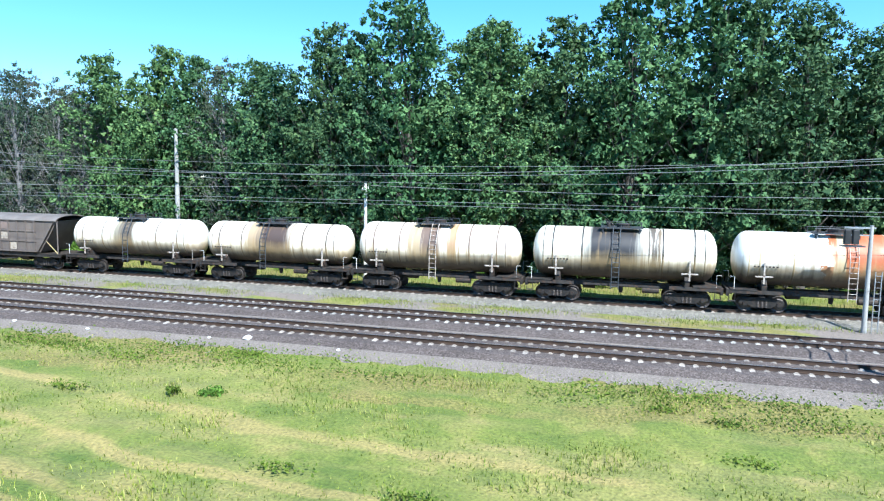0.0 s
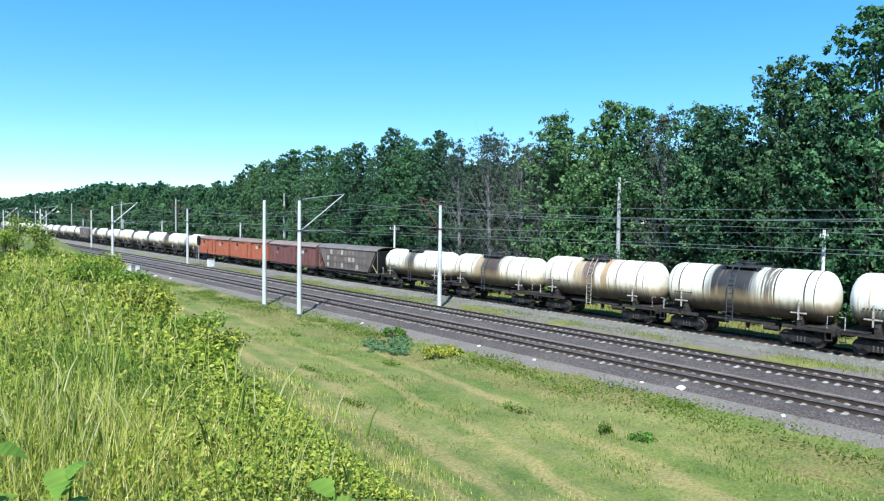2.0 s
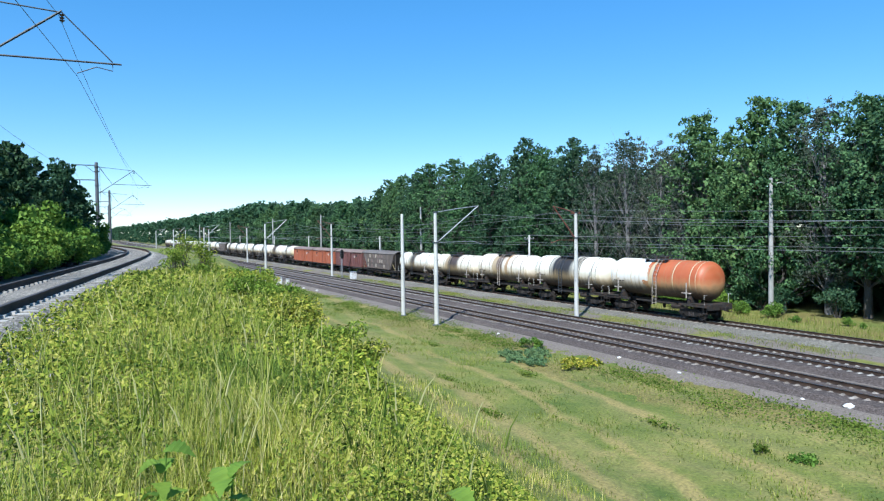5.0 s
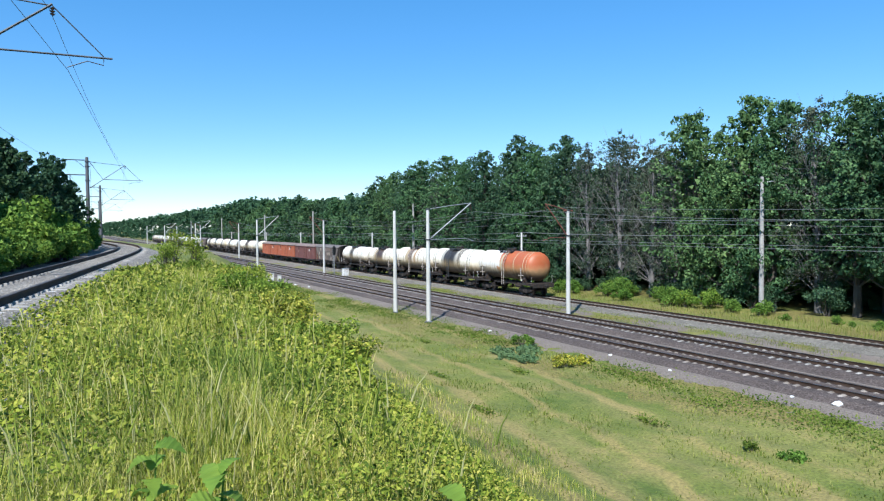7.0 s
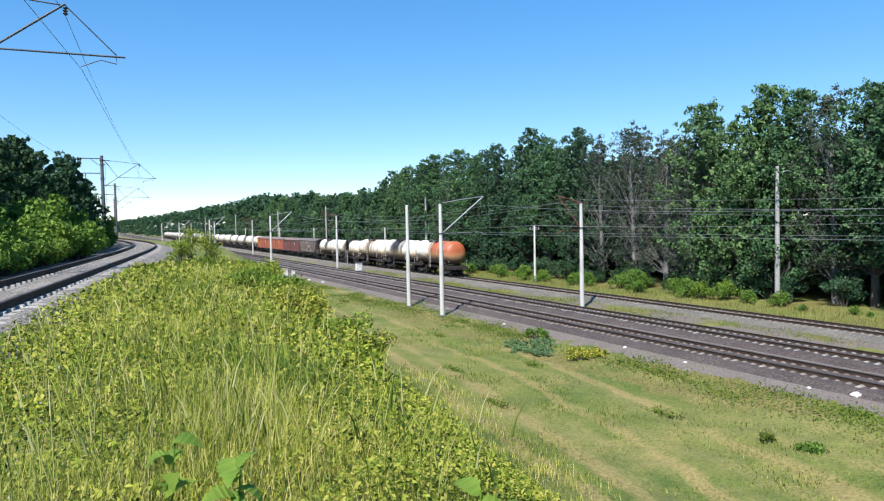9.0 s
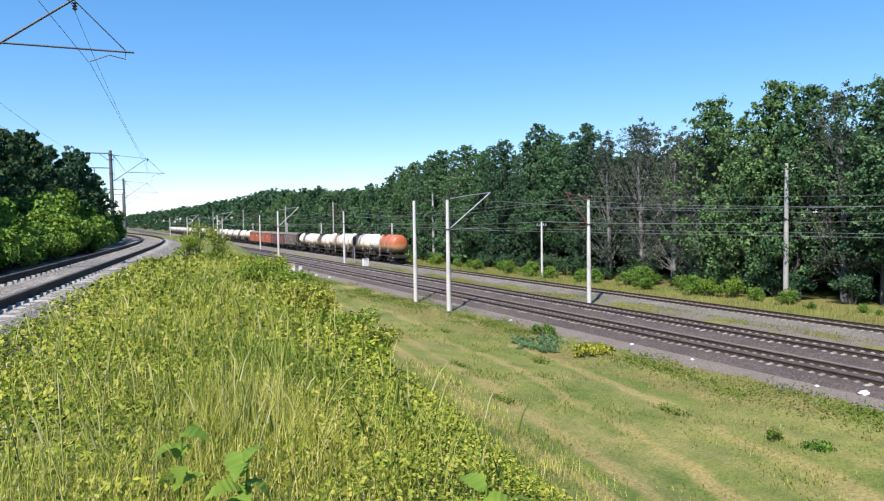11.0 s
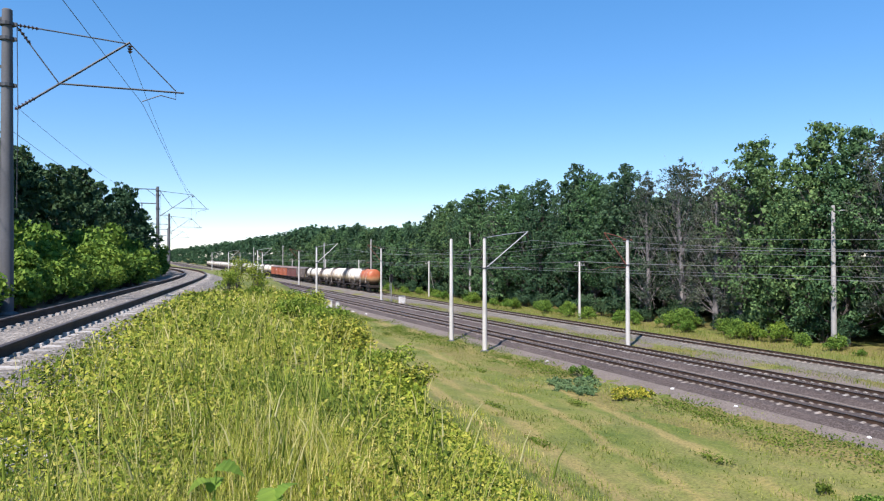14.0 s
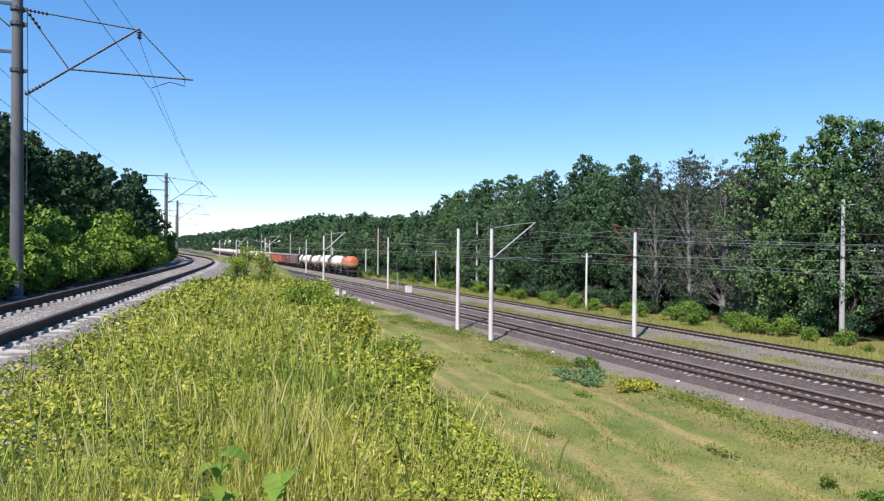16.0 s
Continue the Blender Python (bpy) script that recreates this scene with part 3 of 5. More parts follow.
MASTS = "contact line masts of the lower tracks"
concrete_pole("contact_mast", "pale grey concrete pole without a bracket beside the tracks", 27.8, 59.1, 9.15, group=MASTS)
for y, top in ((51.6, 9.05), (112.3, 9.0), (176, 9.0), (240, 9.0), (300, 9.0), (-14, 9.05)):
    m, z0 = concrete_pole("contact_mast", "pale concrete mast with a bracket reaching over the near track", 27.4 if y < 100 else 28.1 + 0.0145 * (y - 112.3), y, top, group=MASTS)
    cantilever(m, z0, 4.3 if y < 100 else 3.6, 9.65, 6.5, GALV)
for y, top in ((47.8, 9.0), (114.2, 9.0), (183.5, 9.0), (245, 9.0), (305, 9.0), (-22, 9.0)):
    m, z0 = concrete_pole("contact_mast", "pale concrete mast with a rusty bracket over the second track", 39.5 if y < 100 else 40.1 + 0.0145 * (y - 114.2), y, top, group=MASTS)
    cantilever(m, z0, 2.5, 9.5, 6.7, REDLEAD, -1)
    part("crossarm", Build().box(0, 0, 8.9 - z0, 1.0, 0.08, 0.08), REDLEAD, m)
    for dx in (-0.45, 0.45):
        part("insulator", insulator((dx, 0, 8.94 - z0), (dx, 0, 9.2 - z0), 0.06, 3), PORCELAIN, m)

TALL = "tall poles along the wood"
for y in (38.0, 104.3, 157.1, 201, 262, 330):
    m, z0 = concrete_pole("lighting_pole", "tall grey concrete pole at the edge of the wood", 52.6, y, 11.6, 0.22, 0.14, CONCRETE_MID, group=TALL)
    part("bracket", Build().path([(0, -0.1, 10.9 - z0), (0.2, -0.25, 11.1 - z0), (0.5, -0.5, 11.2 - z0)], 0.03), GALV, m)
    part("lantern", Build().slab([(0.4, -0.62), (0.65, -0.62), (0.7, -0.5), (0.45, -0.45)], 2, 11.15 - z0, 11.25 - z0), GALV, m)
LOW = "low wire poles beside the side track"
LOWX = 50.2
for y, top in ((19.4, 7.15), (69.7, 6.8), (119.2, 6.6), (163, 6.6), (195, 6.6), (240, 6.6), (-30, 7.1)):
    m, z0 = concrete_pole("wire_pole", "slim concrete pole carrying line wires along the wood", LOWX if y < 100 else 51.4, y, top, 0.15, 0.1, group=LOW)
    part("crossarm", Build().box(0, 0, top - 0.5 - z0, 1.5, 0.08, 0.09), GALV, m)
    for dx in (-0.65, -0.25, 0.25, 0.65):
        part("insulator", insulator((dx, 0, top - 0.45 - z0), (dx, 0, top - 0.25 - z0), 0.05, 2), WHITE_PAINT, m)
    if y in (119.2,):
        part("prop", Build().rod((2.6, 2.6, 0), (0.1, 0.1, top - 1.2 - z0), 0.12, 0.09, 10), CONCRETE, m, "slanting prop of the pole")


def wire(name, label, pts, r, material, sag=0.0, parent=None):
    """A wire that hangs between its points."""
    line = []
    for p, q in zip(pts, pts[1:]):
        for i in range(9):
            k = i / 9
            line.append((p[0] + (q[0] - p[0]) * k, p[1] + (q[1] - p[1]) * k, p[2] + (q[2] - p[2]) * k - 4 * sag * k * (1 - k)))
    line.append(pts[-1])
    return tagged(part(name, Build().path(line, r, 5), material), label, "wire", "overhead wires")


stops = (-80, -14, 51.6, 112.3, 176, 240, 300, 420)
for x, off in ((TRACKS["near"], 0), (TRACKS["mid"], -3)):
    wire("contact_wire", "thin copper contact wire above a main line track", [(x + float(east(y)) + (0.25 if i % 2 else -0.25), y + off, 6.3) for i, y in enumerate(stops)], 0.012, PALE_WIRE)
    wire("carrier_wire", "sagging carrier wire above a main line track", [(x + float(east(y)), y + off, 8.9) for y in stops], 0.014, PALE_WIRE, 1.2)
    for a, bb in zip(stops[1:-1], stops[2:]):
        for k in range(1, 8):
            q = k / 8
            zt = 8.9 - 4.8 * q * (1 - q)
            xd = x + float(east(a + (bb - a) * q))
            if bb < 200:
                wire("dropper", "thin dropper between carrier and contact wire", [(xd, a + off + (bb - a) * q, zt), (xd, a + off + (bb - a) * q, 6.3)], 0.006, WIRE)
lows = (-80, -30, 19.4, 69.7, 119.2, 163, 195, 240, 420)
for dx, dz in ((-0.65, 0), (-0.25, 0), (0.25, 0.0), (0.65, 0)):
    wire("line_wire", "pale line wire strung along the wood", [(LOWX + dx + (1.2 if y > 100 else 0), y, 6.8 + dz + (0.2 if y < 60 else -0.3 if y > 100 else 0)) for y in lows], 0.009, PALE_WIRE, 0.35)
talls = (-80, -28, 38.0, 104.3, 157.1, 201, 262, 330)
for h in (9.2, 8.2):
    wire("feeder_wire", "heavy feeder wire along the tall poles", [(39.5 + max(0.0, 0.0125 * (y - 60)), y, h) for y in (-80, -22, 47.8, 114.2, 183.5, 245, 305, 420)], 0.011, PALE_WIRE, 0.9)


def upper_mast(x, y, top, turn=0.0):
    """Grey round mast of the upper line with a hinged bracket to the track and arms for two feeders behind."""
    m, z0 = concrete_pole("upper_contact_mast", "dark grey concrete mast with a braced bracket on the bank", x, y, top, 0.19, 0.145, CONCRETE_GREY, "contact line masts on the bank")
    m.matrix_basis = m.matrix_basis @ pose(0, 0, 0, 0, 0, turn)
    h = top - z0
    part("tie_rod", Build().path([(0.2, 0, h - 0.45), (3.35, 0, h - 0.75)], 0.022), DARK_STEEL, m)
    part("insulator", insulator((0.2, 0, h - 0.45), (0.85, 0, h - 0.52), 0.06, 6), PORCELAIN, m)
    part("strut", Build().path([(0.25, 0, h - 3.0), (3.4, 0, h - 0.7)], 0.035), DARK_STEEL, m)
    part("insulator", insulator((0.2, 0, h - 3.02), (0.75, 0, h - 2.64), 0.07, 6), PORCELAIN, m)
    part("registration_tube", Build().path([(1.35, 0, h - 2.15), (5.0, 0, h - 2.2)], 0.03), DARK_STEEL, m)
    part("brace", Build().path([(0.25, 0, h - 0.5), (1.4, 0, h - 2.15)], 0.022), DARK_STEEL, m)
    part("insulator", insulator((0.3, 0, h - 0.55), (0.62, 0, h - 1.0), 0.06, 4), PORCELAIN, m)
    part("hanger", Build().path([(3.4, 0, h - 0.75), (4.75, 0, h - 2.15)], 0.02), DARK_STEEL, m)
    part("steady_arm", Build().path([(4.75, 0, h - 2.2), (4.75, 0, h - 2.42), (4.3, 0, h - 2.32), (3.75, 0, h - 2.55)], 0.016), DARK_STEEL, m)
    part("insulator", insulator((3.4, 0, h - 0.8), (3.4, 0, h - 1.05), 0.08, 3), PORCELAIN, m)
    for lev, reach in ((0.3, 1.9), (1.75, 2.4)):
        part("feeder_arm", Build().box(-reach / 2, 0, h - lev, reach, 0.07, 0.09), DARK_STEEL, m)
        for k in ((1.0,) if lev < 1 else (0.62, 1.0)):
            part("insulator", insulator((-reach * k, 0, h - lev - 0.05), (-reach * k, 0, h - lev - 0.6), 0.09, 4), PORCELAIN, m)
    part("arm_brace", Build().path([(-0.2, 0, h - 1.0), (-1.0, 0, h - 0.32)], 0.025), DARK_STEEL, m)
    part("earth_cable", Build().path([(0.27, -0.05, h - 0.4), (0.3, -0.05, h - 3), (0.27, -0.05, h - 6)], 0.014), DARK_STEEL, m)
    for z in (h - 0.9, h - 2.3, h - 0.45):
        clamp(m, z, 0.18)
    return m


UP = [(-12.9, -33, 15.0), (-3.4, 24.2, 15.05), (2.5, 76.0, 14.75), (5.6, 118.5, 14.5), (8.0, 175, 14.3)]
for x, y, top in UP:
    upper_mast(x, y, top, -7 if y < 60 else 0)
ends = [(x + 3.75, y, top - 2.55) for x, y, top in UP]
wire("upper_contact_wire", "dark contact wire above the curved track", ends, 0.008, WIRE)
wire("upper_carrier_wire", "dark carrier wire above the curved track", [(x + 3.3, y, top - 0.75) for x, y, top in UP], 0.008, WIRE, 0.7)
for k, lev in ((1.9, 0.9), (2.4, 2.35), (1.49, 2.35)):
    wire("upper_feeder_wire", "dark feeder wire behind the masts on the bank", [(x - k, y, top - lev) for x, y, top in UP], 0.009, WIRE, 0.6)

# signal, boxes
def relay_box(x, y, w, h):
    z = float(land(x, y)) - 0.05
    t = thing("relay_box", "white painted trackside relay cabinet on legs", "cabinet", pose(x, y, z), "trackside cabinets")
    part("body", Build().box(0, 0, 0.35 + h / 2, w, w * 0.7, h, edge=0.04), WHITE_PAINT, t)
    part("lid", Build().box(0, 0, 0.38 + h, w * 1.1, w * 0.8, 0.07, edge=0.02), GALV, t)
    part("door_leaf", Build().box(-w / 2 - 0.012, 0, 0.35 + h / 2, 0.02, w * 0.55, h * 0.8), WHITE_PAINT, t)
    for i in (-1, 1):
        part("leg", Build().box(i * w * 0.38, 0, 0.18, 0.08, w * 0.5, 0.38), GALV, t)


relay_box(27.6, 102.8, 0.95, 1.1)
relay_box(40.0, 103.8, 0.95, 1.15)
relay_box(28.9, 102.5, 0.5, 0.7)


def signal_post(x, y, top, heads, label, facing=-90):
    z = float(land(x, y)) - 0.05
    t = thing("railway_signal", label, "signal", pose(x, y, z, 0, 0, facing + 90))
    h = top - z
    part("post", Build().rod((0, 0, 0), (0, 0, h), 0.08, 0.07, 12), GALV, t, smooth=True)
    part("footing", Build().box(0, 0, 0.1, 0.5, 0.5, 0.3, edge=0.04), CONCRETE_GREY, t)
    part("backplate", Build().slab([(0.32 * math.cos(a) , h - 0.75 + 0.45 * math.sin(a) + (0.35 if math.sin(a) > 0 else -0.35)) for a in [2 * math.pi * i / 20 for i in range(20)]], 1, -0.16, -0.12), LAMP_BLACK, t)
    for i in range(heads):
        zz = h - 0.35 - 0.4 * i
        hd = part("lamp_unit", Build().rod((0, -0.12, zz), (0, 0.1, zz), 0.15, 0.12, 14), LAMP_BLACK, t)
        part("hood", Build().slab([(0.16 * math.cos(a), zz + 0.16 * math.sin(a)) for a in np.linspace(0.1, 3.04, 9)] + [(0.14 * math.cos(a), zz + 0.14 * math.sin(a)) for a in np.linspace(3.04, 0.1, 9)], 1, -0.36, -0.12), LAMP_BLACK, hd)
    part("ladder_rail", Build().path([(0.2, 0.35, 0), (0.2, 0.2, h - 0.3)], 0.018), GALV, t)
    part("ladder_rail", Build().path([(-0.2, 0.35, 0), (-0.2, 0.2, h - 0.3)], 0.018), GALV, t)
    k = 0.4
    while k < h - 0.4:
        part("rung", Build().rod((-0.2, 0.35 - 0.15 * k / h, k), (0.2, 0.35 - 0.15 * k / h, k), 0.012, n=5), GALV, t)
        k += 0.33
    return t


signal_post(41.3, 112.5, 4.4, 3, "black three-lamp track signal on a grey post")


def gantry_post():
    """Two-legged concrete signal post with an equipment bracket and a ladder beside the side track."""
    x, y = 41.2, -12.9
    z = float(land(x, y)) - 0.05
    t = thing("signal_gantry_post", "grey concrete post with ladder and dark signal heads", "signal", pose(x, y, z))
    part("post", Build().lathe([(0, 0.14), (3, 0.12), (5.9, 0.1)], 12, 2), CONCRETE_MID, t, smooth=True)
    part("bracket", Build().box(0, 0.55, 5.75, 0.12, 1.5, 0.1).box(0, 0.55, 5.35, 0.1, 1.3, 0.06), GALV, t)
    for dy in (0.75, 1.15):
        part("signal_head", Build().box(0, dy, 5.25, 0.3, 0.34, 0.8, edge=0.05), LAMP_BLACK, t)
    part("platform", Build().box(0.1, 0.85, 4.75, 0.7, 1.1, 0.06), DARK_STEEL, t)
    for dy in (-0.36, -0.66):
        part("ladder_rail", Build().rod((0.0, dy, 0), (0.0, dy, 3.4), 0.03, n=6), GALV, t)
    for i in range(10):
        part("rung", Build().rod((0, -0.36, 0.3 + i * 0.32), (0, -0.66, 0.3 + i * 0.32), 0.018, n=5), GALV, t)


gantry_post()

# ---- the goods train ----
def bogie(parent, y):
    """Two-axle cast bogie: side frames, springs, bolster, brake beams and two wheelsets."""
    b = part("bogie", Build().box(0, 0, 0.72, 2.0, 0.45, 0.22).rod((0, 0, 0.8), (0, 0, 1.0), 0.25, n=12).box(0, 0.55, 0.42, 1.5, 0.08, 0.1).box(0, -0.55, 0.42, 1.5, 0.08, 0.1), BOGIE, parent, "sooty cast bogie", at=pose(0, y, 0))
    for s in (-1, 1):
        out = [(-1.28, 0.52), (-1.18, 0.7), (-0.62, 0.86), (0.62, 0.86), (1.18, 0.7), (1.28, 0.52), (1.1, 0.4), (0.78, 0.44), (0.5, 0.26), (-0.5, 0.26), (-0.78, 0.44), (-1.1, 0.4)]
        f = Build().slab(out, 0, s * 1.0 - 0.06, s * 1.0 + 0.06)
        f.slab([(-0.5, 0.7), (0.5, 0.7), (0.42, 0.8), (-0.42, 0.8)], 0, s * 1.07 - 0.04, s * 1.07 + 0.04)
        part("side_frame", f, BOGIE, b)
        for dy in (-0.925, 0.925):
            part("axle_box", Build().rod((s * 0.98, dy, 0.475), (s * 1.16, dy, 0.475), 0.16, 0.13, 12), BOGIE, b)
        for dy in (-0.22, 0, 0.22):
            part("spring", Build().lathe([(0.3 + i * 0.045, 0.085 if i % 2 else 0.1) for i in range(9)], 10, 2), WHEEL, b, at=pose(s * 1.0, dy, 0.0))
    for dy in (-0.925, 0.925):
        w = Build()
        for s in (-1, 1):
            prof = [(0.0, 0.1), (0.0, 0.3), (0.03, 0.36), (0.0, 0.42), (-0.02, 0.475), (0.1, 0.465), (0.11, 0.5), (0.135, 0.5), (0.135, 0.42), (0.1, 0.36), (0.12, 0.2), (0.15, 0.1)]
            tmp = Build().lathe(prof, 14, 0)
            w.add([(s * (0.86 - p[0]), p[1], p[2]) for p in tmp.v], tmp.f)
        w.rod((-0.98, 0, 0), (0.98, 0, 0), 0.08, n=10)
        part("wheelset", w, WHEEL, b, "steel wheelset", at=pose(0, dy, 0.475))
    return b


def coupler(parent, y, s):
    part("coupler", Build().box(0, y + s * 0.3, 1.04, 0.2, 0.7, 0.22).box(0, y + s * 0.62, 1.04, 0.42, 0.2, 0.34, edge=0.05).box(0, y - s * 0.1, 1.04, 0.5, 0.2, 0.42), BOGIE, parent)


def tank_wagon(label, paint, r, zc, half, strap_paint=None, ladder=0.0):
    """Four-axle tank wagon: barrel with dished ends, straps, hatch, walkway, ladders, frame and bogies."""
    t = thing("tank_wagon", label, "tank wagon", group="wagons of the goods train")
    shell, dome = half - 0.12, 0.8
    prof = []
    for i in range(9, -1, -1):
        a = math.pi / 2 * i / 9
        prof.append((-shell + dome * (1 - math.sin(a)), max(0.02, r * math.cos(a) ** 0.88 if i < 9 else 0.02)))
    mid = [(-shell + dome + 0.01 + 2 * (shell - dome - 0.01) * i / 12, r) for i in range(13)]
    full = prof + mid + [(-h, q) for h, q in prof[::-1]]
    part("barrel", Build().lathe(full, 36), paint, t, smooth=True, at=pose(0, 0, zc))
    for y in (-half + 1.5, -half * 0.42, half * 0.42, half - 1.5):
        part("strap", Build().lathe([(-0.05, r + 0.001), (-0.04, r + 0.008), (0.04, r + 0.008), (0.05, r + 0.001)], 40), paint, t, smooth=True, at=pose(0, y, zc))
    for y in (dome - shell, shell - dome):
        part("weld_seam", Build().lathe([(-0.03, r + 0.001), (0, r + 0.008), (0.03, r + 0.001)], 40), paint, t, at=pose(0, y, zc))
    top = zc + r
    hd = part("hatch", Build().lathe([(-0.1, 0.42), (0.18, 0.4), (0.2, 0.44), (0.26, 0.44), (0.3, 0.2)], 18, 2), UNDER, t, at=pose(0, 0, top))
    part("hatch_bolt", Build().rod((0.38, 0, 0.2), (0.5, 0, 0.2), 0.04, n=6), BOGIE, hd)
    part("relief_valve", Build().lathe([(-0.1, 0.12), (0.25, 0.12), (0.3, 0.05)], 10, 2), UNDER, t, at=pose(0, 0.9, top))
    for s in (-1, 1):
        part("walkway", Build().box(s * 0.75, 0.1, top + 0.02, 0.5, 2.6, 0.05), DARK_STEEL, t)
        for y in (-1.0, 1.2):
            part("walkway_bracket", Build().box(s * 0.75, y, top - 0.12, 0.4, 0.06, 0.28), DARK_STEEL, t)
        rail = Build()
        for y in (-1.1, 0.1, 1.3):
            rail.rod((s * 0.98, y, top), (s * 0.98, y, top + 0.32), 0.018, n=5)
        rail.rod((s * 0.98, -1.15, top + 0.32), (s * 0.98, 1.35, top + 0.32), 0.018, n=5)
        part("handrail", rail, DARK_STEEL, t)
        lad = part("ladder", Build().path([(s * (r + 0.22), ladder - 0.22, 1.0), (s * (r + 0.2), ladder - 0.22, zc + 0.3), (s * (r * 0.86), ladder - 0.22, zc + r * 0.75), (s * 0.95, ladder - 0.22, top + 0.05)], 0.028)
                   .path([(s * (r + 0.22), ladder + 0.22, 1.0), (s * (r + 0.2), ladder + 0.22, zc + 0.3), (s * (r * 0.86), ladder + 0.22, zc + r * 0.75), (s * 0.95, ladder + 0.22, top + 0.05)], 0.028), strap_paint or DARK_STEEL, t)
        k = 1.15
        while k < zc + r * 0.95:
            xx = r + 0.21 if k < zc + 0.3 else r * 0.2 + math.sqrt(max(0.02, r * r - (k - zc) ** 2)) * 0.86
            part("rung", Build().rod((s * xx, ladder - 0.22, k), (s * xx, ladder + 0.22, k), 0.02, n=5), strap_paint or DARK_STEEL, lad)
            k += 0.3
    part("centre_sill", Build().box(0, 0, 1.1, 0.42, 2 * half + 0.35, 0.34), UNDER, t)
    for s in (-1, 1):
        part("end_beam", Build().box(0, s * (half + 0.12), 1.12, 2.7, 0.16, 0.42), UNDER, t)
        part("end_platform", Build().box(0, s * (half - 0.75), 1.33, 2.8, 1.5, 0.06), UNDER, t)
        for q in (-1, 1):
            part("side_sill", Build().box(q * 1.3, s * (half - 1.4), 1.2, 0.14, 2.9, 0.2), UNDER, t)
            part("saddle", Build().slab([(q * 0.3, 1.25), (q * 1.3, 1.25), (q * 1.35, 1.6), (q * 1.05, zc - r * 0.72), (q * 0.3, zc - r * 0.97)], 1, s * (half - 1.85) - 0.14, s * (half - 1.85) + 0.14), UNDER, t)
            part("end_brace", Build().box(q * (r + 0.06), s * (half - 1.75), zc - 0.75, 0.06, 0.09, 1.25).box(q * (r + 0.06), s * (half - 1.75), zc - 0.95, 0.06, 0.95, 0.08), PALE_RUST, t)
            part("grab_rail", Build().path([(q * 1.38, s * (half - 0.2), 1.3), (q * 1.38, s * (half - 0.2), 2.1), (q * 1.38, s * (half + 0.1), 2.1)], 0.02), WHITE_PAINT, t)
            part("step", Build().box(q * 1.4, s * (half - 0.1), 0.65, 0.25, 0.4, 0.04).rod((q * 1.4, s * (half - 0.28), 0.65), (q * 1.4, s * (half - 0.28), 1.1), 0.02, n=5).rod((q * 1.4, s * (half + 0.08), 0.65), (q * 1.4, s * (half + 0.08), 1.1), 0.02, n=5), UNDER, t)
        coupler(t, s * (half + 0.12), s)
        bogie(t, s * 3.9)
    part("side_beam", Build().box(-1.05, 0, 1.16, 0.1, 4.6, 0.12), UNDER, t)
    part("side_beam", Build().box(1.05, 0, 1.16, 0.1, 4.6, 0.12), UNDER, t)
    part("outlet_valve", Build().lathe([(0.55, 0.1), (0.75, 0.14), (1.4, 0.16)], 12, 2), UNDER, t)
    part("brake_cylinder", Build().rod((0.35, 1.6, 0.85), (0.35, 2.4, 0.85), 0.18, n=12), UNDER, t)
    part("brake_reservoir", Build().rod((-0.4, -2.3, 0.85), (-0.4, -1.3, 0.85), 0.2, n=12), UNDER, t)
    for y, z in ((half * 0.75, zc + 0.05),):
        for i in range(7):
            part("stencil_bar", Build().box(-r * 0.995 - 0.02, y - 1.0 + i * 0.2, z - 0.42, 0.016, 0.12, 0.09), UNDER, t, "illegible stencilled mark")
    return t


def roof_slab(half, wide, z, rise, over=0.1, n=12):
    w = wide / 2 + over
    arc = [(w * math.cos(math.pi * i / n), z + rise * math.sin(math.pi * i / n)) for i in range(n + 1)]
    arc2 = [(a * 0.97, b - 0.06) for a, b in arc[::-1]]
    return Build().slab(arc + arc2, 1, -half, half)


def under_gear(t, half, spread):
    part("centre_sill", Build().box(0, 0, 0.98, 0.45, 2 * half + 0.3, 0.36), UNDER, t)
    for s in (-1, 1):
        part("side_sill", Build().box(s * 1.36, 0, 1.12, 0.12, 2 * half, 0.26), UNDER, t)
        part("truss", Build().path([(s * 1.3, -half * 0.55, 1.0), (s * 1.3, -half * 0.2, 0.68), (s * 1.3, half * 0.2, 0.68), (s * 1.3, half * 0.55, 1.0)], 0.05), UNDER, t)
        coupler(t, s * (half + 0.05), s)
        bogie(t, s * spread)
    part("brake_cylinder", Build().rod((0.4, 1.0, 0.8), (0.4, 1.9, 0.8), 0.2, n=12), UNDER, t)
    part("brake_reservoir", Build().rod((-0.5, -1.6, 0.8), (-0.5, -0.5, 0.8), 0.24, n=12), UNDER, t)
    part("tool_box", Build().box(-1.1, -0.4, 0.82, 0.5, 0.9, 0.4, edge=0.03), UNDER, t)


